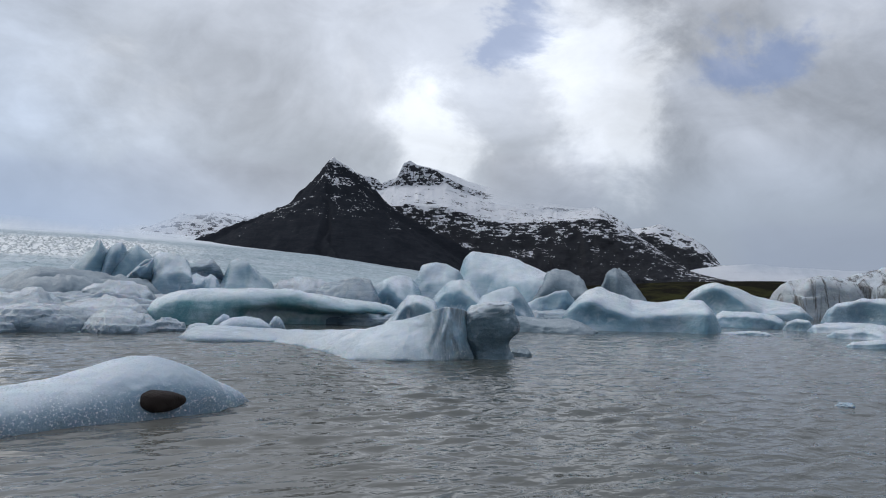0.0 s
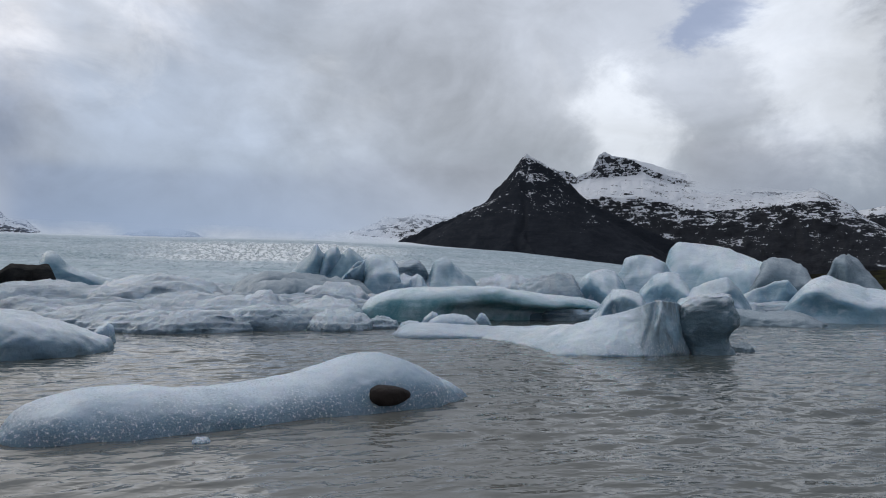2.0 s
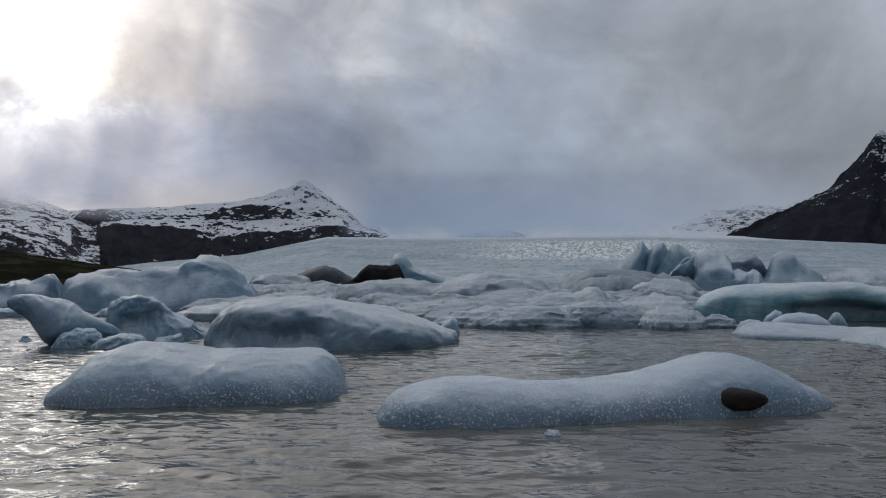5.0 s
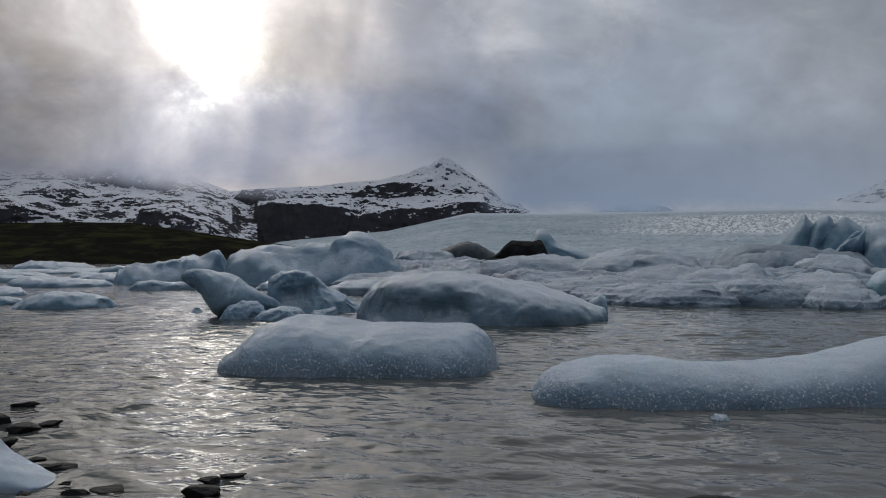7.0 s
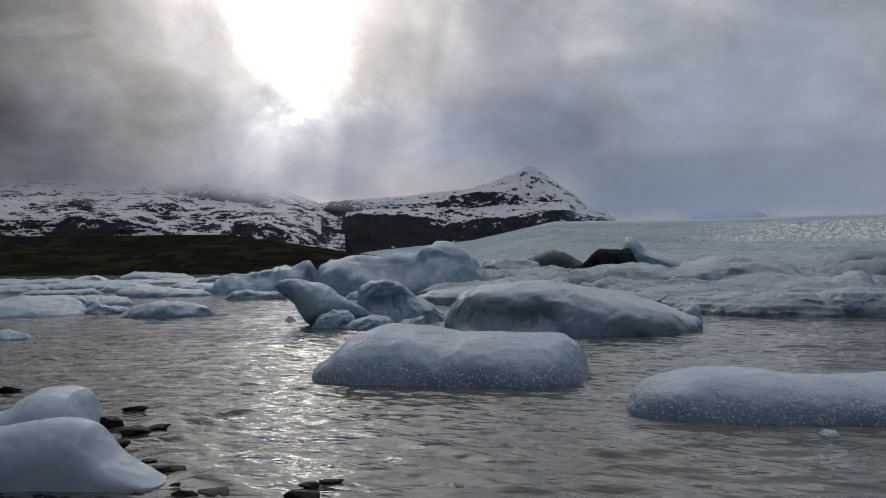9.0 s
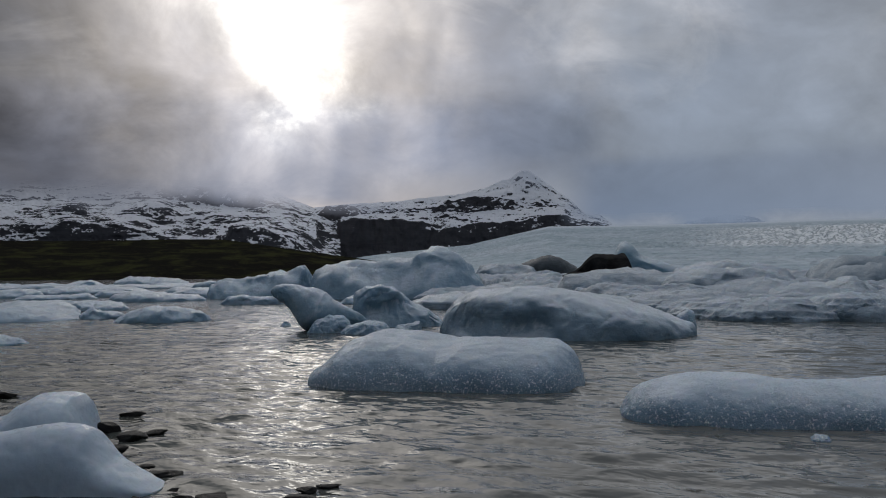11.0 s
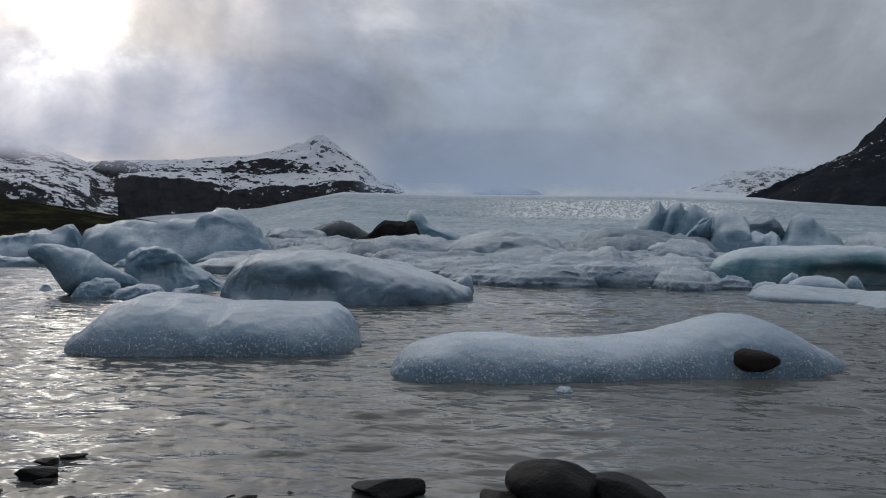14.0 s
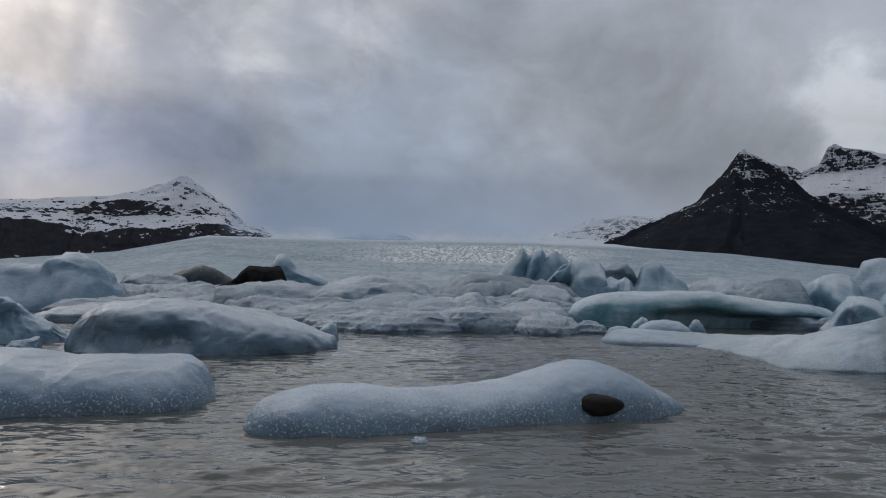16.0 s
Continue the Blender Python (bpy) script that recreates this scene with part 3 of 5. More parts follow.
def slopes(name, label, mat, lines, relief, scale, seed, rows=24):
    """A mountainside through contour lines: each line has its distance, and its rise in degrees by bearing."""
    az0, az1 = lines[-1][1][0][0], lines[-1][1][-1][0]
    n = int((az1 - az0) / 0.052)
    az = np.linspace(az0, az1, n)
    far = np.array([np.full(n, r) for r, _ in lines])
    rise = np.array([np.interp(az, [p[0] for p in line], [p[1] for p in line]) for _, line in lines])
    # the beds are broken and wander up and down along the slope
    for k in range(1, len(lines)):
        rise[k] = rise[k] + (0.16 if k < len(lines) - 1 else 0.05) * fbm(np.column_stack((az * 1.1, np.full(n, 7.3 * k), 0 * az)), 4, seed + 23, 0.6)
    high = far * np.tan(np.radians(rise)) + 1.65
    far = np.vstack((far, far[-1:] + 90, far[-1:] + 600))
    high = np.vstack((high, high[-1:] - 30, high[-1:] * 0 - 20))
    k = np.concatenate([i + np.arange(rows if i < len(lines) - 1 else 5) / (rows if i < len(lines) - 1 else 5.0) for i in range(len(far) - 1)] + [[len(far) - 1.0]])
    i = np.minimum(k.astype(int), len(far) - 2)
    f = (k - i)[:, None]
    r = far[i] * (1 - f) + far[i + 1] * f
    z = high[i] * (1 - f) + high[i + 1] * f
    a = np.radians(az)[None, :]
    p3 = np.stack((r * np.sin(a), r * np.cos(a), z), -1).reshape(-1, 3) / scale
    # buttresses, gullies and ledges
    out = relief * (1.6 * fbm(p3 * np.array((1, 1, 0.35)), 4, seed, 0.55, True) + 0.9 * fbm(p3 * 2.6, 3, seed + 3, 0.6))
    r = r - out.reshape(r.shape)
    bed = fbm(p3 * np.array((0.35, 0.35, 2.4)), 4, seed + 7, 0.6)
    z = z + 0.42 * relief * bed.reshape(z.shape) + 0.32 * relief * fbm(p3 * 2.2, 4, seed + 9, 0.6).reshape(z.shape)
    p = np.stack((r * np.sin(a), r * np.cos(a), z), -1).reshape(-1, 3)
    me = grid_mesh(name, p, len(k), n, mat)
    return tagged(new(name, me), label, "mountain", kind="structure")


def glacier_level(az, r):
    base = np.interp(r, (205, 222, 260, 420, 800, 1500, 2200, 2900, 3600, 5200), (-5, 1.5, 3.2, 9, 26, 72, 128, 180, 235, 400))
    side = np.interp(az, (-66, -64, -60, -53, -47, -24, -17, -9, -2, 3, 4), (-0.05, 0.25, 0.42, 0.62, 1.0, 1.0, 0.90, 0.73, 0.50, 0.30, -0.05))
    return base * side


def build_glacier():
    radii = np.concatenate((np.geomspace(210, 600, 110), np.arange(605, 2300, 7.0), np.linspace(2310, 5200, 70)))
    n_az = 520
    xy = polar(-66, 4, n_az, radii)
    r, az = np.hypot(xy[:, 0], xy[:, 1]), np.degrees(np.arctan2(xy[:, 0], xy[:, 1]))
    p3 = np.column_stack((xy, np.zeros(len(xy))))
    size = np.clip(r / 900, 0.05, 1.0) * np.clip((3100 - r) / 900, 0.10, 1.0)
    # the icefall: broken towers between crevasses, wider as the ice nears the lagoon
    fall = np.clip((r - 380) / 350, 0, 1) * np.clip((2300 - r) / 700, 0, 1) * np.exp(-((az + 26 + 2.0 * fbm(p3 / 260, 2, 27)) / 11) ** 2)
    seracs = np.column_stack((az / 0.85, np.log(r) * 24 + 0.25 * az, 0 * r))
    tower = fbm(seracs, 3, 21, 0.6, True) + 0.5 * fbm(seracs * 2.1, 2, 25, 0.6)
    z = glacier_level(az, r) + tower * r * (0.0013 + 0.0042 * fall) * np.clip((3000 - r) / 900, 0.05, 1.0) + 8 * fbm(p3 / 420, 3, 31) * size
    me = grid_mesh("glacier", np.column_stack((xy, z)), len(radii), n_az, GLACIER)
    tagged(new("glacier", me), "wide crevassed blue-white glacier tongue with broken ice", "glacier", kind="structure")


build_ground()
build_water()
build_glacier()
# the dark pyramid, and the snowy massif behind it
mountain("mountain_1", "dark basalt pyramid peak dusted with snow", PYRAMID, -21, 9, 2300, 3800, (
    (((-1040, 3236, 194), (-964, 3259, 234), (-885, 3282, 277), (-806, 3302, 313), (-723, 3321, 348), (-655, 3335, 389), (-614, 3343, 441), (-574, 3350, 473), (-536, 3357, 503), (-512, 3360, 544), (-479, 3365, 596), (-440, 3366, 562), (-395, 3369, 535), (-343, 3375, 501), (-301, 3379, 460), (-232, 3384, 386), (-108, 3390, 314), (15, 3392, 255), (133, 3389, 193), (248, 3383, 138), (330, 3375, 100)), 1.35, 150, 0.60),
    (((-470, 3330, 545), (-500, 3230, 430), (-400, 3080, 300), (-430, 2880, 190), (-330, 2650, 80)), 0.95, 5000, 0.95),
    (((-300, 3380, 430), (-230, 3230, 300), (-190, 3050, 190), (-90, 2800, 90)), 0.9, 5000, 0.9)), 18, 110, 3, 420, 130, beds=0.015, wander=0.2, lift=7.0)
mountain("mountain_3", "distant snowy ridge fading into cloud", STREAKED, -23, -8, 3600, 4600, (
    (((-1596, 3992, 290), (-1467, 4041, 335), (-1388, 4069, 388), (-1307, 4096, 398), (-1195, 4130, 418), (-1080, 4161, 404), (-964, 4190, 430), (-700, 4230, 430)), 0.5, 5000, 0.5),), 26, 120, 15, 300, 100)
# the terraced cliff and the snowy slopes on the other side of the glacier
cliff_lines = []
cliff_lines.append((2700, ((-64.5, -0.07), (-61.3, -0.10), (-55.4, 0.26), (-51.4, 1.23), (-47.4, 2.38), (-45.5, 3.14), (-43.5, 3.30), (-42.4, 3.28))))
cliff_lines.append((2740, ((-64.5, 1.60), (-63.3, 1.60), (-61.3, 0.80), (-55.4, 1.26), (-51.4, 1.93), (-47.4, 2.77), (-45.5, 3.43), (-43.5, 3.69), (-42.4, 3.47))))
cliff_lines.append((2765, ((-64.5, 1.70), (-63.3, 2.29), (-62.8, 2.69), (-62.6, 3.95), (-61.6, 4.23), (-58.3, 4.11), (-56.5, 4.02), (-55.6, 3.56), (-55.2, 3.01), (-54.4, 3.49), (-52.6, 3.91), (-51.8, 3.78), (-49.4, 3.95), (-47.4, 4.24), (-45.8, 4.33), (-45.3, 3.88), (-43.5, 3.89), (-42.4, 3.47))))
cliff_lines.append((3000, ((-64.5, 3.28), (-63.3, 3.87), (-62.5, 4.35), (-59.3, 4.63), (-55.3, 4.65), (-51.3, 4.71), (-47.4, 5.04), (-45.8, 4.82), (-44.9, 4.40), (-43.5, 4.08), (-42.4, 3.57))))
cliff_lines.append((3030, ((-64.5, 4.26), (-63.7, 5.09), (-61.3, 5.26), (-59.5, 5.14), (-58.9, 4.83), (-55.3, 4.95), (-54.5, 5.54), (-52.5, 5.72), (-50.1, 5.63), (-49.4, 5.38), (-47.4, 5.34), (-45.8, 5.01), (-44.9, 4.54), (-43.5, 4.16), (-42.4, 3.57))))
cliff_lines.append((3300, ((-64.5, 5.05), (-61.3, 5.34), (-59.3, 5.46), (-56.9, 5.65), (-53.3, 6.05), (-51.3, 6.62), (-50.3, 7.00), (-49.7, 7.22), (-49.3, 7.52), (-48.9, 7.72), (-48.5, 7.66), (-48.1, 7.45), (-47.5, 7.00), (-46.6, 6.30), (-45.4, 5.49), (-44.3, 4.33), (-43.3, 4.27), (-42.4, 3.67))))
slopes("mountain_4", "snow-capped mountain with sheer dark basalt cliffs", TERRACE, cliff_lines, 13.0, 60, 23)
slope_lines = []
slope_lines.append((2400, ((-91.1, 1.86), (-85.5, 1.93), (-76.4, 2.01), (-75.0, 2.40), (-74.0, 2.37), (-72.5, 2.26), (-70.7, 2.27), (-70.3, 1.75), (-65.0, 1.45), (-64.6, 1.75), (-62.6, 1.15))))
slope_lines.append((2475, ((-91.1, 3.35), (-85.5, 3.45), (-81.9, 3.51), (-81.5, 3.73), (-80.8, 3.93), (-80.2, 3.58), (-78.3, 3.54), (-76.8, 3.31), (-75.4, 2.86), (-74.0, 2.63), (-72.5, 2.42), (-70.7, 2.46), (-70.4, 3.35), (-69.7, 3.51), (-68.4, 3.54), (-67.3, 3.18), (-65.9, 2.73), (-64.8, 2.00), (-64.0, 1.55), (-62.6, 1.25))))
slope_lines.append((2650, ((-91.1, 3.96), (-85.5, 4.18), (-81.9, 4.20), (-79.2, 4.18), (-76.8, 4.24), (-75.4, 3.99), (-74.0, 3.82), (-70.3, 3.81), (-68.4, 4.08), (-66.7, 3.90), (-66.3, 3.91), (-64.4, 3.23), (-63.8, 2.04), (-62.6, 1.84))))
slope_lines.append((2700, ((-91.1, 4.13), (-85.5, 4.38), (-84.6, 4.45), (-82.9, 4.44), (-81.6, 4.75), (-80.8, 4.86), (-80.0, 4.44), (-78.3, 4.39), (-76.8, 4.89), (-75.4, 5.02), (-74.0, 4.45), (-70.3, 4.31), (-68.4, 4.37), (-66.7, 4.10), (-66.1, 3.97), (-64.4, 3.32), (-63.8, 2.44), (-62.6, 2.14))))
slope_lines.append((2950, ((-91.1, 4.61), (-85.5, 4.95), (-80.8, 5.22), (-77.5, 5.33), (-75.7, 5.57), (-74.0, 5.24), (-70.3, 4.93), (-68.4, 4.96), (-66.5, 4.78), (-64.6, 4.31), (-62.6, 3.82))))
slope_lines.append((2985, ((-91.1, 4.77), (-85.5, 5.17), (-80.8, 5.49), (-77.5, 5.61), (-75.7, 5.85), (-75.0, 6.33), (-72.1, 6.42), (-68.8, 6.40), (-68.2, 5.54), (-66.5, 5.02), (-64.6, 4.45), (-62.6, 3.92))))
slope_lines.append((3400, ((-91.1, 5.90), (-85.5, 6.24), (-80.8, 6.62), (-75.7, 6.76), (-68.4, 6.85), (-66.5, 5.76), (-64.6, 5.00), (-62.6, 4.61))))
slopes("mountain_5", "snow-covered slopes streaked with dark rock under cloud", STREAKED, slope_lines, 8.0, 55, 29)
massif_lines = []
massif_lines.append((3400, ((-9.0, -0.27), (1.1, -0.01), (9.5, 0.21), (21.3, 0.51), (25.6, 0.42))))
massif_lines.append((3550, ((-9.2, 3.50), (-5.9, 4.04), (-2.5, 4.57), (0.9, 4.45), (5.2, 4.12), (9.4, 4.19), (12.0, 4.44), (13.9, 3.63), (15.9, 2.75), (18.3, 1.64), (21.3, 1.22), (25.6, 0.61))))
massif_lines.append((3620, ((-9.2, 4.75), (-5.9, 6.06), (-2.5, 6.60), (0.9, 6.44), (2.6, 5.76), (5.2, 5.39), (7.7, 5.56), (10.2, 5.67), (11.9, 5.85), (13.9, 4.78), (15.9, 3.40), (18.3, 1.89), (21.3, 1.30), (25.6, 0.61))))
massif_lines.append((3820, ((-9.2, 4.96), (-5.9, 6.90), (-3.4, 7.12), (-1.7, 7.31), (0.9, 7.12), (3.0, 6.58), (5.2, 6.19), (7.3, 5.97), (9.4, 5.91), (11.0, 6.22), (11.9, 6.35), (12.9, 5.94), (13.9, 5.32), (14.7, 4.46), (15.9, 3.65), (18.3, 2.01), (21.3, 1.34), (25.6, 0.61))))
massif_lines.append((4040, ((-9.2, 5.17), (-6.8, 7.16), (-5.9, 8.25), (-5.1, 7.53), (-4.0, 7.78), (-1.7, 7.94), (-0.4, 8.15), (0.4, 8.25), (1.7, 7.65), (3.4, 7.18), (5.1, 6.87), (7.3, 6.48), (9.4, 6.29), (11.0, 6.47), (11.5, 6.64), (11.9, 6.47), (12.9, 5.94), (13.9, 5.32), (14.7, 4.46), (15.9, 3.65), (18.3, 2.01), (21.3, 1.34), (25.6, 0.61))))
massif_lines.append((4055, ((-9.2, 5.26), (-6.8, 7.29), (-6.0, 8.54), (-5.3, 8.65), (-4.8, 8.42), (-4.5, 8.06), (-3.9, 8.42), (-3.3, 8.65), (-3.0, 9.21), (-2.8, 9.67), (-2.4, 9.90), (-1.9, 9.58), (-0.9, 9.36), (-0.3, 9.16), (0.6, 8.55), (1.7, 8.07), (3.4, 7.60), (5.1, 7.21), (7.3, 6.73), (9.4, 6.42), (11.0, 6.51), (11.5, 6.68), (11.9, 6.52), (12.9, 5.94), (13.9, 5.36), (14.7, 4.46), (15.9, 3.65), (18.3, 2.01), (21.3, 1.34), (25.6, 0.61))))
massif_lines.append((4300, ((-9.2, 5.26), (-3.9, 7.91), (-1.8, 9.49), (-0.3, 9.24), (1.6, 8.62), (3.4, 8.02), (5.3, 7.55), (7.3, 7.07), (9.4, 6.67), (11.0, 6.43), (11.9, 6.27), (13.9, 5.20), (15.9, 3.57), (18.3, 1.97), (21.3, 1.30), (25.6, 0.61))))
slopes("mountain_2", "snow-streaked dark basalt massif under cloud", SNOWY, massif_lines, 10.0, 70, 11)
far_lines = []
far_lines.append((4500, ((11.1, 0.25), (17.5, 0.41), (22.4, 0.53), (24.9, 0.60))))
far_lines.append((4600, ((11.1, 2.34), (13.5, 3.21), (16.3, 3.16), (18.6, 2.78), (19.9, 2.23), (22.2, 1.44), (24.9, 0.79))))
far_lines.append((4630, ((11.1, 3.59), (13.5, 4.24), (15.5, 4.55), (16.7, 4.06), (18.1, 3.58), (19.0, 3.27), (19.9, 2.55), (22.2, 1.51), (24.9, 0.79))))
far_lines.append((4800, ((11.1, 4.42), (13.5, 4.95), (14.4, 5.08), (15.5, 5.24), (16.2, 5.41), (17.1, 5.08), (18.6, 4.32), (19.3, 3.83), (19.9, 3.16), (20.4, 2.48), (22.2, 1.67), (24.9, 0.79))))
slopes("mountain_8", "distant dark rock peak with snow on its shoulders", STREAKED, far_lines, 9.0, 70, 83)
outcrop_lines = []
outcrop_lines.append((2715, ((-38.4, 2.73), (-31.2, 2.77))))
outcrop_lines.append((2725, ((-38.4, 3.1), (-36.9, 3.66), (-35.8, 3.95), (-34.6, 4.04), (-33.4, 3.95), (-32.4, 3.66), (-31.2, 3.1))))
outcrop_lines.append((2800, ((-38.4, 3.1), (-36.9, 3.70), (-35.8, 4.05), (-34.6, 4.14), (-33.4, 4.02), (-32.4, 3.70), (-31.2, 3.1))))
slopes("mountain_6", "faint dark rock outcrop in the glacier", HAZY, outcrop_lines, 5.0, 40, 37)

mountain("hill_1", "low dark moss-grown moraine hill by the lake", MORAINE, -118, -60, 340, 900, (
    (((-560, -300, 24), (-600, -16, 26), (-598, 46, 27.5), (-595, 81, 27), (-589, 116, 28), (-580, 154, 29), (-568, 193, 29), (-558, 220, 25), (-548, 244, 20), (-539, 263, 15), (-530, 285, 6), (-515, 320, -3)), 0.15, 5000, 0.15),), 1.2, 60, 41, 300, 90, -4, "hill")
mountain("hill_2", "low brown moraine bank by the lake", MORAINE, 3, 48, 330, 700, (
    (((48, 416, 4), (70, 413, 7), (99, 407, 9), (127, 400, 11), (161, 387, 12), (175, 381, 12), (184, 377, 11), (220, 357, 12), (300, 300, 12)), 0.16, 5000, 0.16),), 0.9, 40, 43, 260, 70, -4, "hill")
mountain("snowfield", "distant white ice cap under cloud", FAR_SNOW, 16, 42, 3600, 4700, (
    (((1300, 3790, 160), (1404, 3745, 178), (1548, 3688, 185), (1685, 3627, 173), (1898, 3520, 154), (2093, 3408, 161), (2500, 3100, 160)), 0.35, 5000, 0.35),), 6, 160, 47, 160, 50)


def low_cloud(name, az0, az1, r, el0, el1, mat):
    """A far curved glowing sheet, added as cloud before the tops of the mountains."""
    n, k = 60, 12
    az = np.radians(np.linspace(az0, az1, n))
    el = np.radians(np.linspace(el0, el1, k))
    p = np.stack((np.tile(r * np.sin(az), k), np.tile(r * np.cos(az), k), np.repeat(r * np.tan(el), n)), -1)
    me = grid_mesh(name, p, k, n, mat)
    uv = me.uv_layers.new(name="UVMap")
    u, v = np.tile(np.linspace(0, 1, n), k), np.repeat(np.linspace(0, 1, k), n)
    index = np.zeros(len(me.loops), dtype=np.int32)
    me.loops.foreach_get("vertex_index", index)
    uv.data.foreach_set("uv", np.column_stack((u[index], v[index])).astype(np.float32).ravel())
    ob = tagged(new(name, me), "soft glowing sheet of low grey cloud before the mountains", "cloud", kind="structure")
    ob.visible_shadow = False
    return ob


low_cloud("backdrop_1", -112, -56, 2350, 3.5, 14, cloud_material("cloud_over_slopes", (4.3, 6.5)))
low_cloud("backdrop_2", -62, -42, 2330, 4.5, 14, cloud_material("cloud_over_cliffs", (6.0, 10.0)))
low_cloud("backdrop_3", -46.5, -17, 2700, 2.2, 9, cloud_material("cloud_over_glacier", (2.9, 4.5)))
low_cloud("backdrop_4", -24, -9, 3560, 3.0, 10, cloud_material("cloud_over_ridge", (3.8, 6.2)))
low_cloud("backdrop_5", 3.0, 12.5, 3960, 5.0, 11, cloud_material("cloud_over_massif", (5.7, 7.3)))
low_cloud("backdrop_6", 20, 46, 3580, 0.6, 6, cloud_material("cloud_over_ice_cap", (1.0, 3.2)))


# ---- icebergs ----
BERGS = []


BLOCKY = ("ash", "clean", "blue", "dirty", "stripe", "spire")


def smooth_profile(s, prof):
    xs = [0.0, *(p[0] for p in prof), 1.0]
    zs = [0.0, *(p[1] for p in prof), 0.0]
    xs[0], xs[-1] = min(0.0, xs[1] - 0.02), max(1.0, xs[-2] + 0.02)
    lin = np.interp(s, xs, zs)
    k = 0.012
    return (np.interp(s - k, xs, zs) + 2 * lin + np.interp(s + k, xs, zs)) / 4


def berg(style, label, ax, ay, bx, by, width, prof, on=None, part_name="ice_block"):
    """An iceberg that floats along the line from a to b: a crest of the given heights, rounded flanks,
    broken by noise, and a keel below the water."""
    number = len(BERGS)
    length = math.hypot(bx - ax, by - ay)
    frosted = style in ("near", "shore", "frost")
    near = frosted or math.hypot(ax + bx, ay + by) < (72 if style == "drift" else 56)
    close = frosted and math.hypot(ax + bx, ay + by) < 30
    nu, nv = (300, 104) if close else (170, 70) if style in ("near", "grey") else (104, 52) if near else (70, 34)
    s = 0.5 - 0.5 * np.cos(np.linspace(0, np.pi, nu)) * (0.6 + 0.4 * np.abs(np.cos(np.linspace(0, np.pi, nu))))
    s = (s - s[0]) / (s[-1] - s[0])
    h = np.maximum(smooth_profile(s, prof), 0.01)
    tall = float(h.max())
    wide = width * np.clip(1 - np.abs(2 * s - 1) ** (7.0 if style in ("near", "shore", "frost") else 3.2), 0, 1) ** 0.5
    wide = np.maximum(wide * ((0.8 + 0.2 * h / tall) if frosted else (0.55 + 0.45 * (h / tall) ** 0.5)), 0.01)
    phi = np.linspace(-0.16, 1.16, nv) * np.pi
    c, z = -np.cos(phi), np.sin(phi)
    box = 0.66 if frosted else 1.35 if style == "spire" else 0.62 + 0.4 * ((number * 37) % 10) / 10
    cc = np.sign(c) * np.abs(c) ** 0.85
    up = np.sign(z) * np.abs(z) ** box
    rng = random.Random(number * 17 + 5)
    skew = rng.uniform(-0.25, 0.4) if not frosted else 0.12
    y = wide[:, None] * (cc[None, :] + skew * np.clip(up[None, :], 0, 1) ** 2)
    zz = np.where(up[None, :] > 0, h[:, None] * up[None, :], 0.5 * tall * up[None, :])
    if style in BLOCKY:
        # broken block: a steep face up to a slanting edge, a sloping top behind it, sharp corners in plan
        knots = np.linspace(0, 1, rng.choice((5, 6, 7)))
        plan = np.interp(s, knots, [rng.uniform(0.55, 1.15) for _ in knots])
        wide = np.maximum(width * plan * np.clip(np.minimum(s, 1 - s) / 0.10, 0, 1) ** 0.7, 0.01)
        v = np.linspace(-0.32, 1.0, nv - nv // 3)
        back = np.linspace(1.0, -0.32, nv // 3 + 1)[1:]
        turns = np.linspace(0, 1, rng.choice((3, 4, 5)))
        edge = np.interp(s, turns, [rng.uniform(0.25, 0.92) for _ in turns])[:, None]
        if style == "ash":
            edge = edge * 0 + 0.93
        foot, crest = rng.uniform(0.05, 0.35), rng.uniform(0.1, 0.6)
        low = -1 + foot * np.clip(v[None, :] / edge, -1, 1)
        top = (crest + 1 - foot) * np.clip((v[None, :] - edge) / (1.02 - edge), 0, 1) ** (1.4 if style == "spire" else 0.9)
        y = wide[:, None] * np.concatenate((low + top, crest + (1 - crest) * (1 - np.clip(back, 0, 1)[None, :] + 0 * edge)), 1)
        up = np.concatenate((v, back))
        c = np.concatenate((v * 0 - 1, back * 0 + 1))
        zz = np.where(up[None, :] > 0, h[:, None] * up[None, :], 1.2 * tall * up[None, :])
    if style == "lip":
        span = np.clip(np.minimum((s[:, None] - 0.24) / 0.22, (0.98 - s[:, None]) / 0.12), 0, 1)
        dent = np.clip((0.50 - up) / 0.12, 0, 1) * (c < 0.1) * span
        y = y + wide[:, None] * 0.55 * dent
    x = (s[:, None] - 0.5) * length * np.ones((1, nv))
    if style in BLOCKY and style != "ash":
        # melting has rounded the edges
        for _ in range(max(2, nv // 7)):
            for sheet in (y, zz):
                sheet[:, 1:-1] = (sheet[:, :-2] + 2 * sheet[:, 1:-1] + sheet[:, 2:]) / 4
                sheet[1:-1] = (sheet[:-2] + 2 * sheet[1:-1] + sheet[2:]) / 4
        zz = zz * np.maximum(1.0, h / np.maximum(zz.max(1), 0.2 * h))[:, None]
    p = np.stack((x, y, zz), -1).reshape(-1, 3)
    q = p + np.array((number * 7.31, number * 3.17, number * 1.93))
    size = max(tall, 0.25)
    amp = {"near": 0.05, "blue": 0.07, "ash": 0.04, "shore": 0.05, "grey": 0.12, "melt": 0.17, "clean": 0.09, "soot": 0.12, "drift": 0.11, "spire": 0.08, "dirty": 0.10, "stripe": 0.10}.get(style, 0.10)
    fade = np.clip(1.15 - (np.repeat(h, nv) < 0.03) * 1.0, 0.1, 1)[:, None]
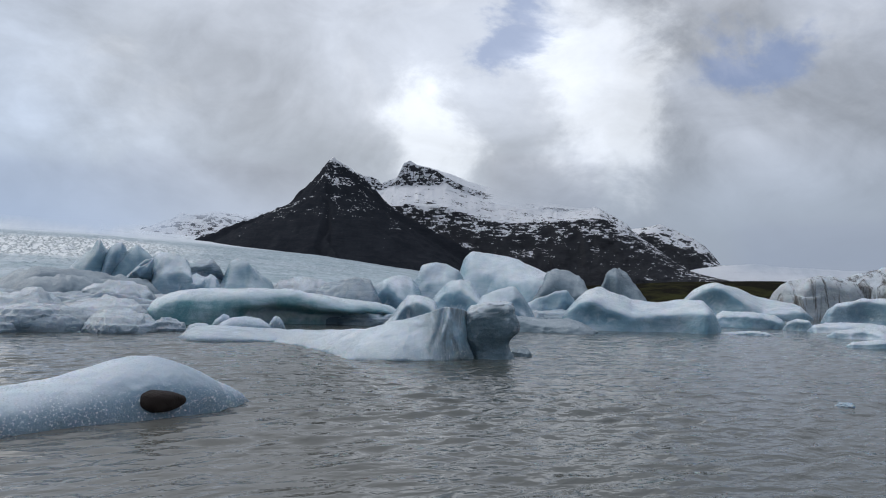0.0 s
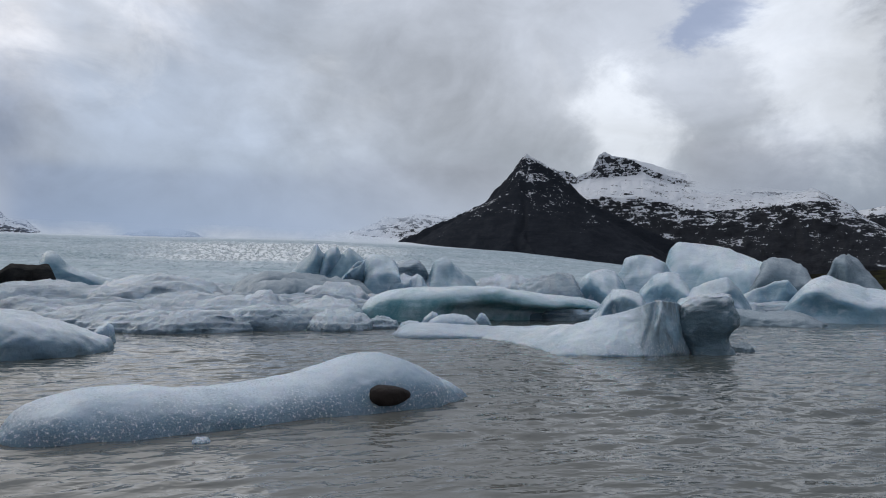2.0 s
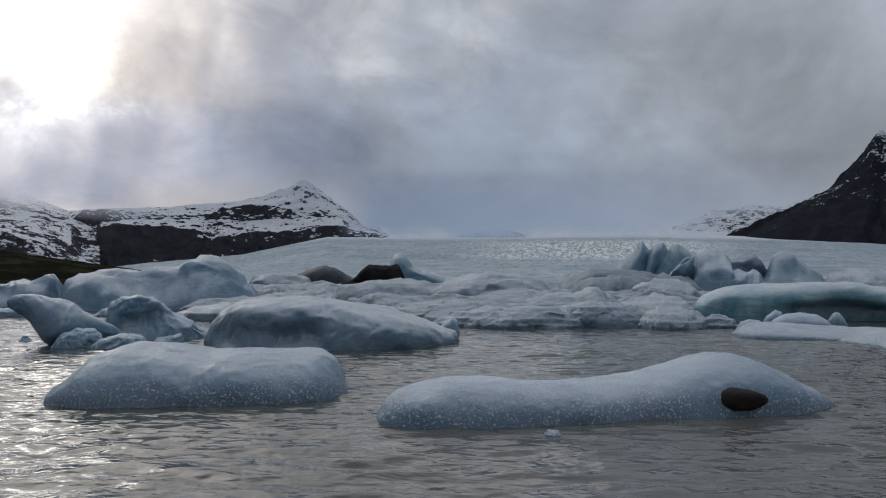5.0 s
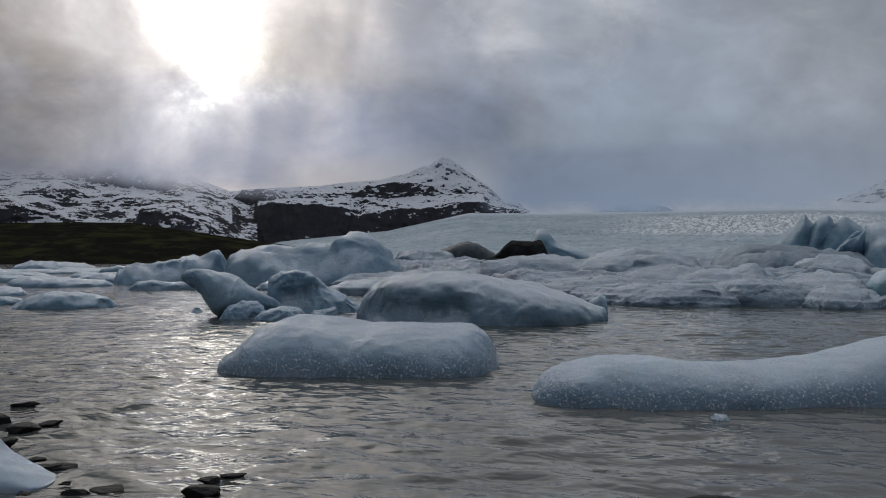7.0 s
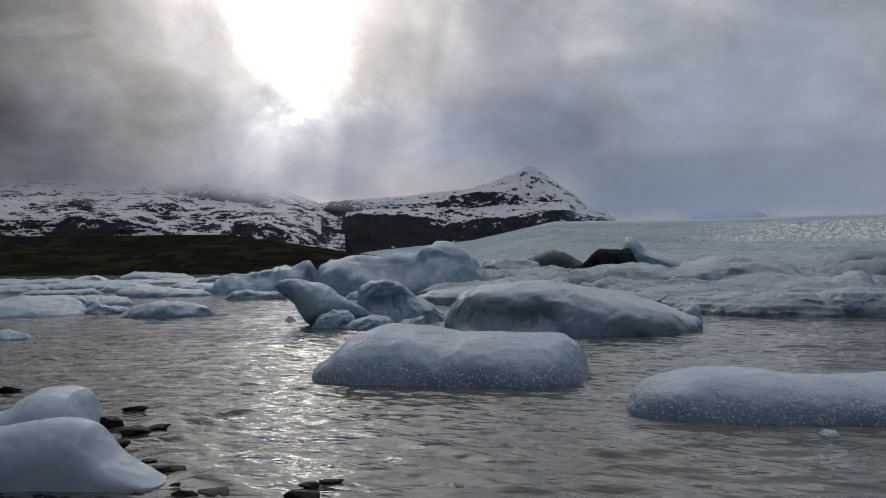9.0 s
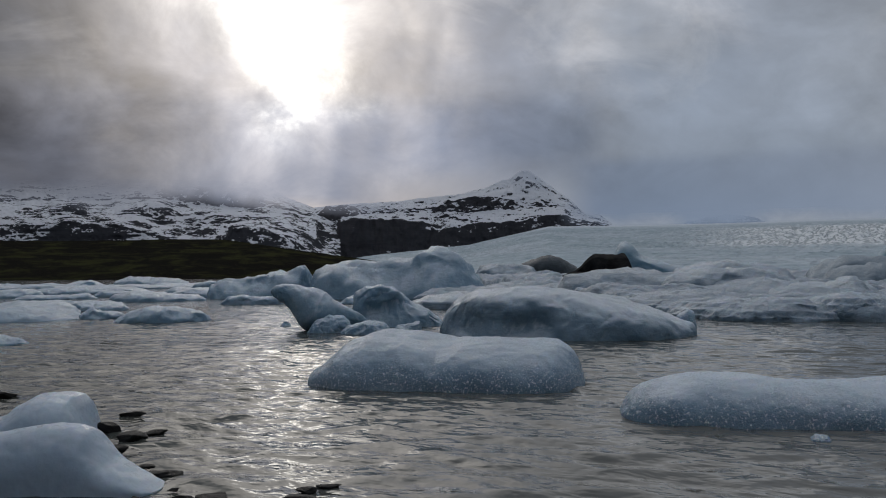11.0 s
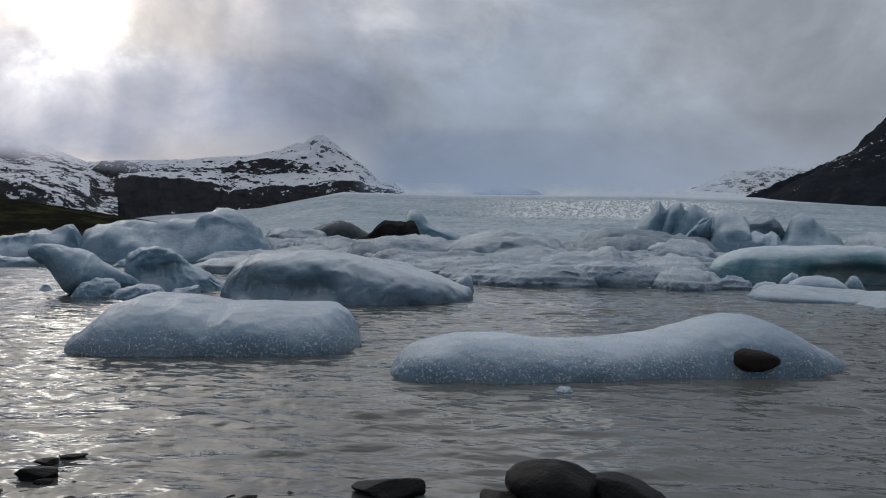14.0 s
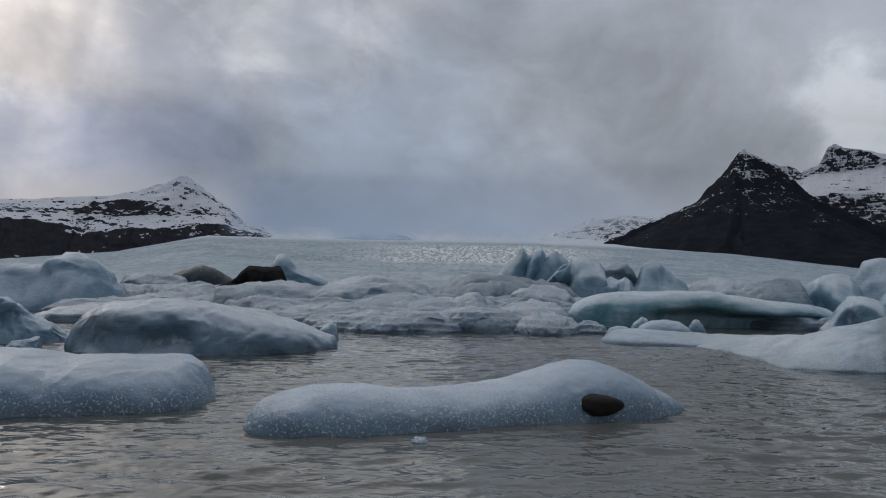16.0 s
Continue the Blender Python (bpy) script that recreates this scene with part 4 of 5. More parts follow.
    shove = np.stack([fbm(q / (size * 0.9), 4, 51 + 7 * k, 0.5) for k in range(3)], -1)
    p = p + shove * np.array((0.6, 1.0, 0.55)) * amp * size * fade * 1.4
    if style in BLOCKY:
        p = p + np.stack([fbm(q * np.array((1.0, 0.6, 0.6)) / (size * 0.34), 3, 121 + 3 * k, 0.5) for k in range(3)], -1) * 0.045 * size * fade
    # smooth melt hollows in the flank
    if not frosted and style != "dirty":
        for _ in range(5):
            mid = np.array((rng.uniform(-0.42, 0.42) * length, -width * 0.8, rng.uniform(0.10, 0.32 if style == "grey" else 0.75) * tall))
            bowl = rng.uniform(0.22, 0.5) * size
            d2 = (((p - mid) / np.array((bowl * 1.5, bowl * 2.2, bowl))) ** 2).sum(1)
            p[:, 1] += rng.uniform(0.3, 0.6) * (1.5 if style == "melt" else 1.2 if style == "grey" else 1.0) * bowl * np.exp(-d2)
    if style in ("melt", "grey"):
        # knobbly, half-melted surface
        p = p + np.stack([fbm(q / (0.38 * size), 3, 111 + k, 0.55) for k in range(3)], -1) * (0.11 if style == "melt" else 0.05) * size * (p[:, 2:3] > 0.0)
    if style in ("dirty", "stripe"):
        p[:, 1] += 0.22 * size * np.abs(fbm(q * np.array((1.0, 0.4, 0.25)) / (0.55 * size), 3, 77))
        p[:, 2] += 0.07 * size * fbm(q / (0.3 * size), 3, 79, 0.5, True)
    if frosted:
        p = p + np.stack([fbm(q / 0.28, 3, 95 + k, 0.6) for k in range(3)], -1) * 0.016
        if close and style == "near":
            grit = fbm(q / 0.06, 2, 99, 0.7)
            wet = np.clip(1 - p[:, 2] / 0.4, 0.15, 1)
            p[:, 2] += 0.008 * grit * wet
            p[:, 1] -= 0.012 * grit * wet
    else:
        if style == "drift":
            # layered, wind-cut surface
            p[:, 2] += 0.14 * size * fbm(q * np.array((0.30, 1.4, 1.0)) / (0.5 * size), 4, 93, 0.6, True) * (p[:, 2] > 0.03)
            p[:, 1] -= 0.10 * size * fbm(q * np.array((0.25, 0.5, 2.2)) / (0.35 * size), 3, 94, 0.6, True) * (p[:, 2] > 0.03)
            p[:, 2] += 0.035 * np.sin(2 * np.pi * p[:, 2] / 0.22 + 2 * fbm(q / 2.0, 2, 97)) * (p[:, 2] > 0.05)
        fine = fbm(q / (0.2 * size + 0.05), 4, 91, 0.6)
        p[:, 2] += fine * (0.06 if style in ("drift", "melt") else 0.03) * size
        p[:, 1] += fine * 0.05 * size
    name = part_name if on else "iceberg"
    me = grid_mesh(name, p, nu, nv, ICE[style], style != "ash")
    ob = new(name, me)
    ob.matrix_world = pose((ax + bx) / 2, (ay + by) / 2, 0, 0, 0, math.degrees(math.atan2(by - ay, bx - ax)))
    if on:
        turned = ob.matrix_world.copy()
        ob.parent = on
        ob.matrix_parent_inverse = on.matrix_basis.inverted()
        ob.matrix_basis = turned
        return tagged(ob, label)
    tagged(ob, label, "iceberg", "icebergs in the lagoon")
    BERGS.append(ob)
    return ob


def swept_berg(style, label, spine):
    """A melted iceberg with an overhang: rounded rings along a bent spine."""
    nu, nv = 90, 48
    line = np.array(spine)
    k = np.linspace(0, len(spine) - 1, nu)
    q = np.stack([np.interp(k, np.arange(len(spine)), line[:, i]) for i in range(4)], -1)
    for _ in range(6):
        q[1:-1] = (q[:-2] + 2 * q[1:-1] + q[2:]) / 4
    way = np.gradient(q[:, :3], axis=0)
    way /= np.linalg.norm(way, axis=1)[:, None]
    side = np.cross(way, (0, 0, 1.0))
    side /= np.linalg.norm(side, axis=1)[:, None]
    over = np.cross(side, way)
    a = np.linspace(0, 2 * np.pi, nv)
    ring = q[:, None, :3] + q[:, None, 3:4] * (over[:, None] * np.cos(a)[None, :, None] + 1.25 * side[:, None] * np.sin(a)[None, :, None])
    p = ring.reshape(-1, 3)
    p = p + np.stack([fbm(p / 0.55, 4, 201 + i, 0.55) for i in range(3)], -1) * 0.09
    mid = p.mean(0)
    mid[2] = 0
    me = grid_mesh("iceberg", p - mid, nu, nv, ICE[style])
    ob = new("iceberg", me)
    ob.matrix_world = pose(mid[0], mid[1], 0)
    tagged(ob, label, "iceberg", "icebergs in the lagoon")
    BERGS.append(ob)
    return ob


def lobe_mesh(name, levels, mat, seed, flute=0.06):
    """A broken upright block of ice: rings (x, y, z, half width, half depth) from keel to top."""
    rows, cols = 64, 72
    line = np.array(levels, dtype=float)
    k = np.linspace(0, len(levels) - 1, rows)
    q = np.stack([np.interp(k, np.arange(len(levels)), line[:, i]) for i in range(5)], -1)
    for _ in range(5):
        q[1:-1] = (q[:-2] + 2 * q[1:-1] + q[2:]) / 4
    a = np.linspace(0, 2 * np.pi, cols)
    ca, sa = np.cos(a), np.sin(a)
    square = lambda v: np.sign(v) * np.abs(v) ** 0.62
    x = q[:, :1] + q[:, 3:4] * square(ca)
    y = q[:, 1:2] + q[:, 4:5] * square(sa)
    p = np.stack((x, y, q[:, 2:3] + 0 * x), -1).reshape(-1, 3)
    out = np.stack((np.tile(ca, rows), np.tile(sa, rows), 0 * np.tile(ca, rows)), -1)
    ridges = fbm(p * np.array((1, 1, 0.22)) / 0.30, 3, seed, 0.55, True)
    p = p + out * (flute * ridges)[:, None] + np.stack([fbm(p / 0.42, 4, seed + 5 + i, 0.6) for i in range(3)], -1) * 0.07
    me = grid_mesh(name, p, rows, cols, mat)
    return me


def split_berg():
    """A tongue of ice that rises from a drowned shelf as a smooth ramp and ends in split, overhanging blocks."""
    nu, nv = 240, 90
    s = np.linspace(0, 1, nu)
    knots = (0.0, 0.13, 0.27, 0.42, 0.54, 0.68, 0.84, 0.93, 1.0)
    fx = np.interp(s, knots, (-8.5, -6.2, -4.1, -2.62, -1.66, -0.44, 0.62, 1.15, 1.5))
    fy = np.interp(s, knots, (26.4, 24.3, 22.6, 20.1, 17.75, 17.55, 17.95, 18.45, 19.0))
    h = np.interp(s, knots, (0.04, 0.20, 0.30, 0.46, 0.60, 1.00, 1.30, 1.24, 1.0))
    deep = np.interp(s, knots, (1.2, 2.0, 2.4, 2.4, 2.2, 1.7, 1.05, 0.75, 0.6))
    for _ in range(8):
        for line in (fx, fy, h, deep):
            line[1:-1] = (line[:-2] + 2 * line[1:-1] + line[2:]) / 4
    v = np.linspace(-0.35, 2.0, nv)[None, :]
    ramp = np.clip(v, 0, 1)
    over = np.clip(v - 1, 0, 1)
    steep = np.interp(s, (0, 0.5, 0.8, 1), (0.55, 0.75, 1.0, 0.9))[:, None]
    rise = np.where(v < 0, v * 1.2, h[:, None] * (ramp ** steep) * (1 - over ** 2.2) - 0.35 * over ** 4)
    back = deep[:, None] * (ramp + 1.1 * over)
    away = np.array((0.10, 0.995))
    x = fx[:, None] + away[0] * back
    y = fy[:, None] + away[1] * back
    p = np.stack((x, y, rise), -1).reshape(-1, 3)
    # melt grooves run down the ramp, shallow on the tongue and deeper towards the break
    ss = np.repeat(s, nv)
    groove = fbm(np.column_stack((ss * 13 + 0.5 * p[:, 2], 0 * ss, p[:, 2] * 0.8)), 3, 141, 0.5, True)
    p[:, 1] -= groove * np.interp(ss, (0.3, 0.6, 0.8, 1), (0.0, 0.02, 0.09, 0.16)) * (p[:, 2] > 0)
    dirt_gap = np.exp(-((ss - 0.80 - 0.03 * p[:, 2]) / 0.014) ** 2)
    p[:, 1] += 0.20 * dirt_gap * np.clip(p[:, 2], 0, 1)
    p = p + np.stack([fbm(p / 0.9, 4, 151 + i, 0.5) for i in range(3)], -1) * 0.07 + np.stack([fbm(p / 0.2, 3, 161 + i, 0.6) for i in range(3)], -1) * 0.014
    me = grid_mesh("iceberg", p, nu, nv, ICE["crag"])
    ob = tagged(new("iceberg", me), "broken iceberg with a smooth ramp and split grey end blocks", "iceberg", "icebergs in the lagoon")
    BERGS.append(ob)
    levels = ((2.00, 19.45, -0.4, 0.5, 0.7), (2.04, 19.42, 0.0, 0.50, 0.65), (1.92, 19.5, 0.2, 0.56, 0.64), (1.84, 19.46, 0.42, 0.60, 0.64), (1.88, 19.42, 0.58, 0.66, 0.64), (1.96, 19.42, 0.74, 0.72, 0.64), (1.94, 19.44, 0.95, 0.68, 0.62), (1.92, 19.46, 1.15, 0.64, 0.55), (2.04, 19.5, 1.32, 0.52, 0.48), (2.16, 19.5, 1.44, 0.32, 0.34), (2.20, 19.5, 1.47, 0.02, 0.03))
    block = new("end_block", lobe_mesh("end_block", levels, ICE["cleft"], 181))
    block.parent = ob
    tagged(block, "dirty overhanging ice block with its shade in the colour")


swept_berg("clean", "white iceberg neck with a raised blunt head", ((-20.63, 10.56, 0.2, 0.09), (-20.75, 10.34, 0.29, 0.23), (-20.95, 9.96, 0.36, 0.35), (-21.16, 9.55, 0.43, 0.52), (-21.32, 9.22, 0.58, 0.64), (-21.45, 8.96, 0.79, 0.54), (-21.56, 8.7, 0.98, 0.4), (-21.68, 8.44, 1.12, 0.3), (-21.78, 8.21, 1.15, 0.24), (-21.83, 8.07, 1.12, 0.1)))
berg("shore", "smooth pale lump of ice stranded on the shore", -7.69, -0.93, -6.35, 0.74, 0.33, ((0.065, 0.26), (0.242, 0.38), (0.374, 0.42), (0.483, 0.46), (0.591, 0.48), (0.667, 0.48), (0.721, 0.42), (0.765, 0.3), (0.808, 0.21), (0.883, 0.12), (0.957, 0.04)))
berg("shore", "rounded pale lump of ice stranded on the shore", -9.38, -0.57, -8.71, 0.69, 0.59, ((0.111, 0.15), (0.262, 0.2), (0.413, 0.26), (0.508, 0.37), (0.623, 0.45), (0.738, 0.46), (0.854, 0.42), (0.913, 0.33), (0.953, 0.17)))
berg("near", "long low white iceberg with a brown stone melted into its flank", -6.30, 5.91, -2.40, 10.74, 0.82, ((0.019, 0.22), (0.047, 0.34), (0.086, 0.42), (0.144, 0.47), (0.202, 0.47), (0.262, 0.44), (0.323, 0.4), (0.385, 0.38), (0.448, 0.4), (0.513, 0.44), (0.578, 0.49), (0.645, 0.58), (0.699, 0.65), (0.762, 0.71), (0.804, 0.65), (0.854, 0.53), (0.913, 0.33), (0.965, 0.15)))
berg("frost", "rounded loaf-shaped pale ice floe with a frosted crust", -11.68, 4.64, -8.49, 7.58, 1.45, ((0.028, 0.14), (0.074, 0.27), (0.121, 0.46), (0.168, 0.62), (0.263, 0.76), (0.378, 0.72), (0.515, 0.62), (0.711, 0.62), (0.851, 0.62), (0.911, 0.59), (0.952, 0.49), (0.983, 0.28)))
berg("grey", "seal-shaped pale grey iceberg with a hollow in its flank", -18.18, 11.69, -13.26, 16.75, 2.96, ((0.017, 0.46), (0.059, 0.87), (0.14, 1.15), (0.254, 1.26), (0.39, 1.28), (0.501, 1.21), (0.589, 1.08), (0.697, 0.97), (0.805, 0.75), (0.889, 0.53), (0.942, 0.38), (0.977, 0.29)))
berg("near", "clear glazed tip of ice", -15.26, 18.06, -14.59, 18.58, 0.35, ((0.158, 0.23), (0.393, 0.42), (0.703, 0.56), (0.893, 0.47)), on=BERGS[-1], part_name="snout")
berg("grey", "rounded bulge under the hollow", -16.05, 11.85, -15.23, 12.81, 0.53, ((0.097, 0.36), (0.24, 0.58), (0.477, 0.67), (0.712, 0.66), (0.886, 0.45)), on=BERGS[-1], part_name="bulge")
berg("melt", "knobbly melting white iceberg with a pitted hollow", -22.23, 10.77, -20.60, 13.44, 1.31, ((0.036, 0.7), (0.083, 1.13), (0.195, 1.3), (0.341, 1.33), (0.459, 1.23), (0.553, 1.01), (0.664, 0.71), (0.811, 0.49), (0.929, 0.26)))
berg("melt", "low rounded lump of pale melting ice", -20.34, 8.51, -19.77, 9.65, 0.53, ((0.151, 0.29), (0.467, 0.51), (0.784, 0.47), (0.949, 0.31)))
berg("melt", "low rounded lump of pale melting ice", -19.48, 9.10, -18.74, 10.42, 0.64, ((0.157, 0.21), (0.473, 0.35), (0.842, 0.28)))
berg("melt", "low ragged fragment of pale melting ice", -19.11, 10.55, -18.62, 11.32, 0.38, ((0.215, 0.2), (0.625, 0.23), (0.894, 0.29)))
berg("melt", "broad blue-white iceberg with a sloping shoulder", -55.84, 17.04, -53.02, 24.17, 3.22, ((0.026, 0.98), (0.104, 1.31), (0.288, 1.34), (0.5, 1.58), (0.662, 1.87), (0.77, 1.95), (0.841, 2.2), (0.907, 2.5), (0.967, 2.02)))
berg("melt", "large blue-white iceberg with a domed summit", -51.58, 22.85, -44.68, 34.12, 5.55, ((0.025, 1.02), (0.084, 2.01), (0.162, 2.41), (0.319, 2.57), (0.476, 2.68), (0.586, 2.92), (0.649, 3.46), (0.703, 3.62), (0.776, 3.45), (0.839, 3.07), (0.902, 2.1), (0.956, 1.09)))
berg("melt", "flat snow-covered floe of pale ice", -127.09, 24.88, -124.15, 36.54, 5.05, ((0.067, 0.96), (0.238, 1.57), (0.586, 1.44), (0.87, 1.14), (0.957, 0.68)))
berg("melt", "flat snow-covered floe of pale ice", -54.17, 9.91, -52.59, 15.99, 2.64, ((0.055, 0.45), (0.221, 0.63), (0.561, 0.52), (0.911, 0.33)))
berg("melt", "low smooth floe of pale grey ice", -36.08, 0.82, -32.07, 4.23, 2.10, ((0.105, 0.45), (0.313, 0.59), (0.518, 0.7), (0.694, 0.64), (0.868, 0.28)))
berg("melt", "low smooth floe of pale grey ice", -29.71, 5.22, -28.84, 8.50, 1.42, ((0.14, 0.32), (0.311, 0.56), (0.571, 0.54), (0.808, 0.42), (0.928, 0.26)))
berg("melt", "thin flat floe of pale ice", -41.62, 4.82, -40.99, 8.30, 1.49, ((0.105, 0.37), (0.425, 0.45), (0.717, 0.43), (0.902, 0.33)))
berg("melt", "thin flat floe of pale ice", -33.14, 4.46, -32.74, 6.49, 0.87, ((0.195, 0.27), (0.294, 0.42), (0.493, 0.3), (0.795, 0.21)))
berg("melt", "thin flat floe of pale ice", -21.93, 0.39, -21.83, 1.60, 0.51, ((0.194, 0.19), (0.491, 0.21), (0.794, 0.15)))
berg("melt", "thin flat floe of pale ice", -70.66, 2.80, -70.15, 8.32, 2.33, ((0.137, 0.52), (0.417, 0.59), (0.705, 0.7), (0.925, 0.5)))
berg("melt", "thin flat floe of pale ice", -79.21, 8.11, -78.37, 13.74, 2.39, ((0.161, 0.51), (0.491, 0.69), (0.828, 0.72)))
berg("clean", "low floe of pale ice with a broken edge", -116.14, 16.45, -115.09, 22.45, 2.56, ((0.115, 0.7), (0.347, 1.07), (0.605, 1.22), (0.82, 0.65)))
berg("melt", "thin flat floe of pale ice", -113.13, 5.00, -112.48, 12.54, 3.18, ((0.161, 0.64), (0.49, 0.83), (0.828, 0.72)))
berg("melt", "thin flat floe of pale ice", -95.21, 27.60, -93.64, 32.41, 2.13, ((0.131, 0.69), (0.463, 1.02), (0.797, 0.79)))
split_berg()
berg("near", "flat drowned ice shelf with a granular crust", -8.05, 24.70, -2.11, 25.98, 2.55, ((0.065, 0.31), (0.184, 0.34), (0.367, 0.28), (0.553, 0.2), (0.743, 0.09), (0.903, 0.18)), on=BERGS[-1], part_name="shelf")
berg("near", "rounded white lump of brash ice", -8.08, 28.65, -5.89, 29.20, 0.95, ((0.108, 0.29), (0.291, 0.51), (0.525, 0.56), (0.764, 0.48), (0.911, 0.27)))
berg("near", "small rounded white chunk of ice", -6.64, 31.34, -5.86, 31.50, 0.33, ((0.14, 0.24), (0.306, 0.43), (0.479, 0.51), (0.658, 0.46), (0.844, 0.27)))
berg("near", "small white chunk of ice", -8.49, 34.09, -7.81, 34.26, 0.29, ((0.194, 0.39), (0.474, 0.5), (0.767, 0.38)))
berg("near", "small white chunk of ice", -8.68, 30.24, -7.83, 30.47, 0.37, ((0.186, 0.34), (0.575, 0.58), (0.831, 0.49)))
berg("near", "small rounded white lump of ice", -8.63, 26.86, -7.65, 27.17, 0.44, ((0.18, 0.26), (0.459, 0.36), (0.803, 0.31)))
berg("lip", "long smooth iceberg with a deep teal undercut flank", -12.92, 33.96, -1.32, 39.57, 3.11, ((0.013, 0.57), (0.052, 1.14), (0.109, 1.45), (0.187, 1.58), (0.37, 1.67), (0.52, 1.69), (0.61, 1.46), (0.725, 1.27), (0.844, 1.21), (0.943, 0.82)))
berg("clean", "pale blue iceberg with grooved sloping sides", 4.76, 41.78, 8.51, 41.24, 1.59, ((0.053, 0.96), (0.258, 1.45), (0.504, 1.76), (0.789, 2.07), (0.913, 1.52)))
berg("blue", "smooth pale blue iceberg rising to a rounded crest", 7.06, 40.97, 15.31, 38.81, 3.58, ((0.018, 0.38), (0.095, 1.2), (0.175, 1.99), (0.246, 2.25), (0.352, 1.97), (0.474, 1.48), (0.644, 1.46), (0.778, 1.64), (0.894, 1.61), (0.951, 1.18), (0.98, 0.66)))
berg("blue", "low smooth floe of pale blue ice", 18.29, 48.67, 22.44, 46.97, 1.88, ((0.076, 0.78), (0.168, 0.98), (0.545, 1), (0.84, 0.83), (0.949, 0.56)))
berg("clean", "low rounded floe of pale ice", 21.14, 44.72, 22.81, 43.93, 0.78, ((0.133, 0.45), (0.431, 0.68), (0.79, 0.6)))
berg("clean", "low rounded floe of pale ice", 21.99, 43.41, 26.23, 41.09, 2.03, ((0.073, 0.4), (0.194, 0.52), (0.432, 0.6), (0.664, 0.55), (0.889, 0.47)))
berg("clean", "domed grey-white iceberg afloat", 33.33, 64.36, 40.00, 60.55, 3.23, ((0.057, 1.03), (0.157, 1.63), (0.431, 2.12), (0.695, 2.13), (0.9, 1.48)))
berg("clean", "low drifting floe of pale ice", 35.07, 81.46, 41.25, 78.58, 2.86, ((0.124, 0.64), (0.328, 0.93), (0.569, 1.34), (0.806, 0.86)))
berg("clean", "low drifting floe of pale ice", 19.65, 36.73, 22.76, 34.98, 1.50, ((0.139, 0.32), (0.412, 0.5), (0.678, 0.46)))
berg("clean", "thin clear floe of half-sunken ice", 16.28, 28.61, 18.59, 27.26, 1.12, ((0.108, 0.21), (0.46, 0.33), (0.801, 0.29)))
berg("clean", "thin clear piece of half-sunken ice", 14.67, 37.60, 17.09, 36.63, 1.10, ((0.204, 0.09), (0.606, 0.19), (0.853, 0.16)))
berg("drift", "low mound of granular ice at the water's edge", -17.78, 22.86, -13.71, 25.46, 2.02, ((0.087, 0.38), (0.262, 0.54), (0.438, 0.67), (0.616, 0.72), (0.796, 0.61), (0.932, 0.34)))
berg("drift", "low mound of granular ice at the water's edge", -14.82, 25.41, -11.80, 26.92, 1.42, ((0.065, 0.55), (0.262, 0.77), (0.525, 0.81), (0.723, 0.54), (0.921, 0.27)))
berg("drift", "low mound of granular ice at the water's edge", -12.70, 27.74, -10.39, 28.67, 1.05, ((0.093, 0.5), (0.372, 0.68), (0.65, 0.57), (0.88, 0.34)))
berg("drift", "small rounded mound of grey ice", -10.31, 27.51, -8.83, 28.02, 0.66, ((0.114, 0.27), (0.397, 0.43), (0.721, 0.38), (0.902, 0.21)))
berg("drift", "low mound of granular ice at the water's edge", -20.51, 23.53, -17.65, 25.69, 1.51, ((0.122, 0.39), (0.306, 0.48), (0.618, 0.51), (0.872, 0.36)))
berg("drift", "long low tongue of granular ice", -19.59, 23.12, -15.65, 25.82, 2.01, ((0.066, 0.21), (0.262, 0.48), (0.517, 0.66), (0.763, 0.58), (0.922, 0.35)))
berg("drift", "long low tongue of granular ice", -17.10, 26.74, -12.80, 28.95, 2.03, ((0.084, 0.4), (0.287, 0.63), (0.484, 0.8), (0.712, 0.81), (0.894, 0.49)))
berg("near", "small clear fragment of floating ice", -4.29, 6.43, -4.12, 6.53, 0.09, ((0.224, 0.04), (0.557, 0.04), (0.834, 0.04)))
berg("melt", "small clear fragment of floating ice", 6.97, 11.53, 7.25, 11.37, 0.14, ((0.222, 0.04), (0.589, 0.06), (0.831, 0.05)))
berg("clean", "small floating fragment of pale ice", -23.53, 9.02, -23.38, 9.37, 0.16, ((0.238, 0.14), (0.619, 0.15)))
berg("dirty", "small dark fragment of floating ice", 2.51, 20.26, 3.16, 20.19, 0.27, ((0.188, 0.14), (0.521, 0.2), (0.832, 0.16)))
berg("spire", "pointed blue-grey iceberg with concave flanks", -27.7, 54.4, -22.0, 57.0, 5, ((0.213, 2.81), (0.315, 3.46), (0.401, 4.02), (0.446, 4.5), (0.473, 4.84), (0.497, 4.93), (0.523, 4.73), (0.556, 4.45), (0.613, 4.13), (0.677, 3.85), (0.743, 3.36)))
berg("clean", "small blocky spire of pale ice", -25.0, 53.5, -20.5, 55.4, 3, ((0.338, 3.92), (0.387, 4.38), (0.461, 4.65), (0.538, 4.63), (0.612, 4.19), (0.664, 3.62)))
berg("spire", "blue-grey pointed iceberg with steep flanks", -23.7, 53.0, -18.4, 55.1, 4, ((0.236, 2.95), (0.296, 3.61), (0.377, 4.11), (0.439, 4.54), (0.478, 4.59), (0.533, 4.32), (0.602, 4.05), (0.693, 3.62)))
berg("clean", "rounded boulder-like dark blue iceberg", -20.5, 51.1, -15.7, 52.8, 4, ((0.232, 2.57), (0.266, 3.59), (0.313, 4.03), (0.42, 4.17), (0.531, 3.96), (0.681, 3.55), (0.76, 3.06), (0.788, 2.35)))
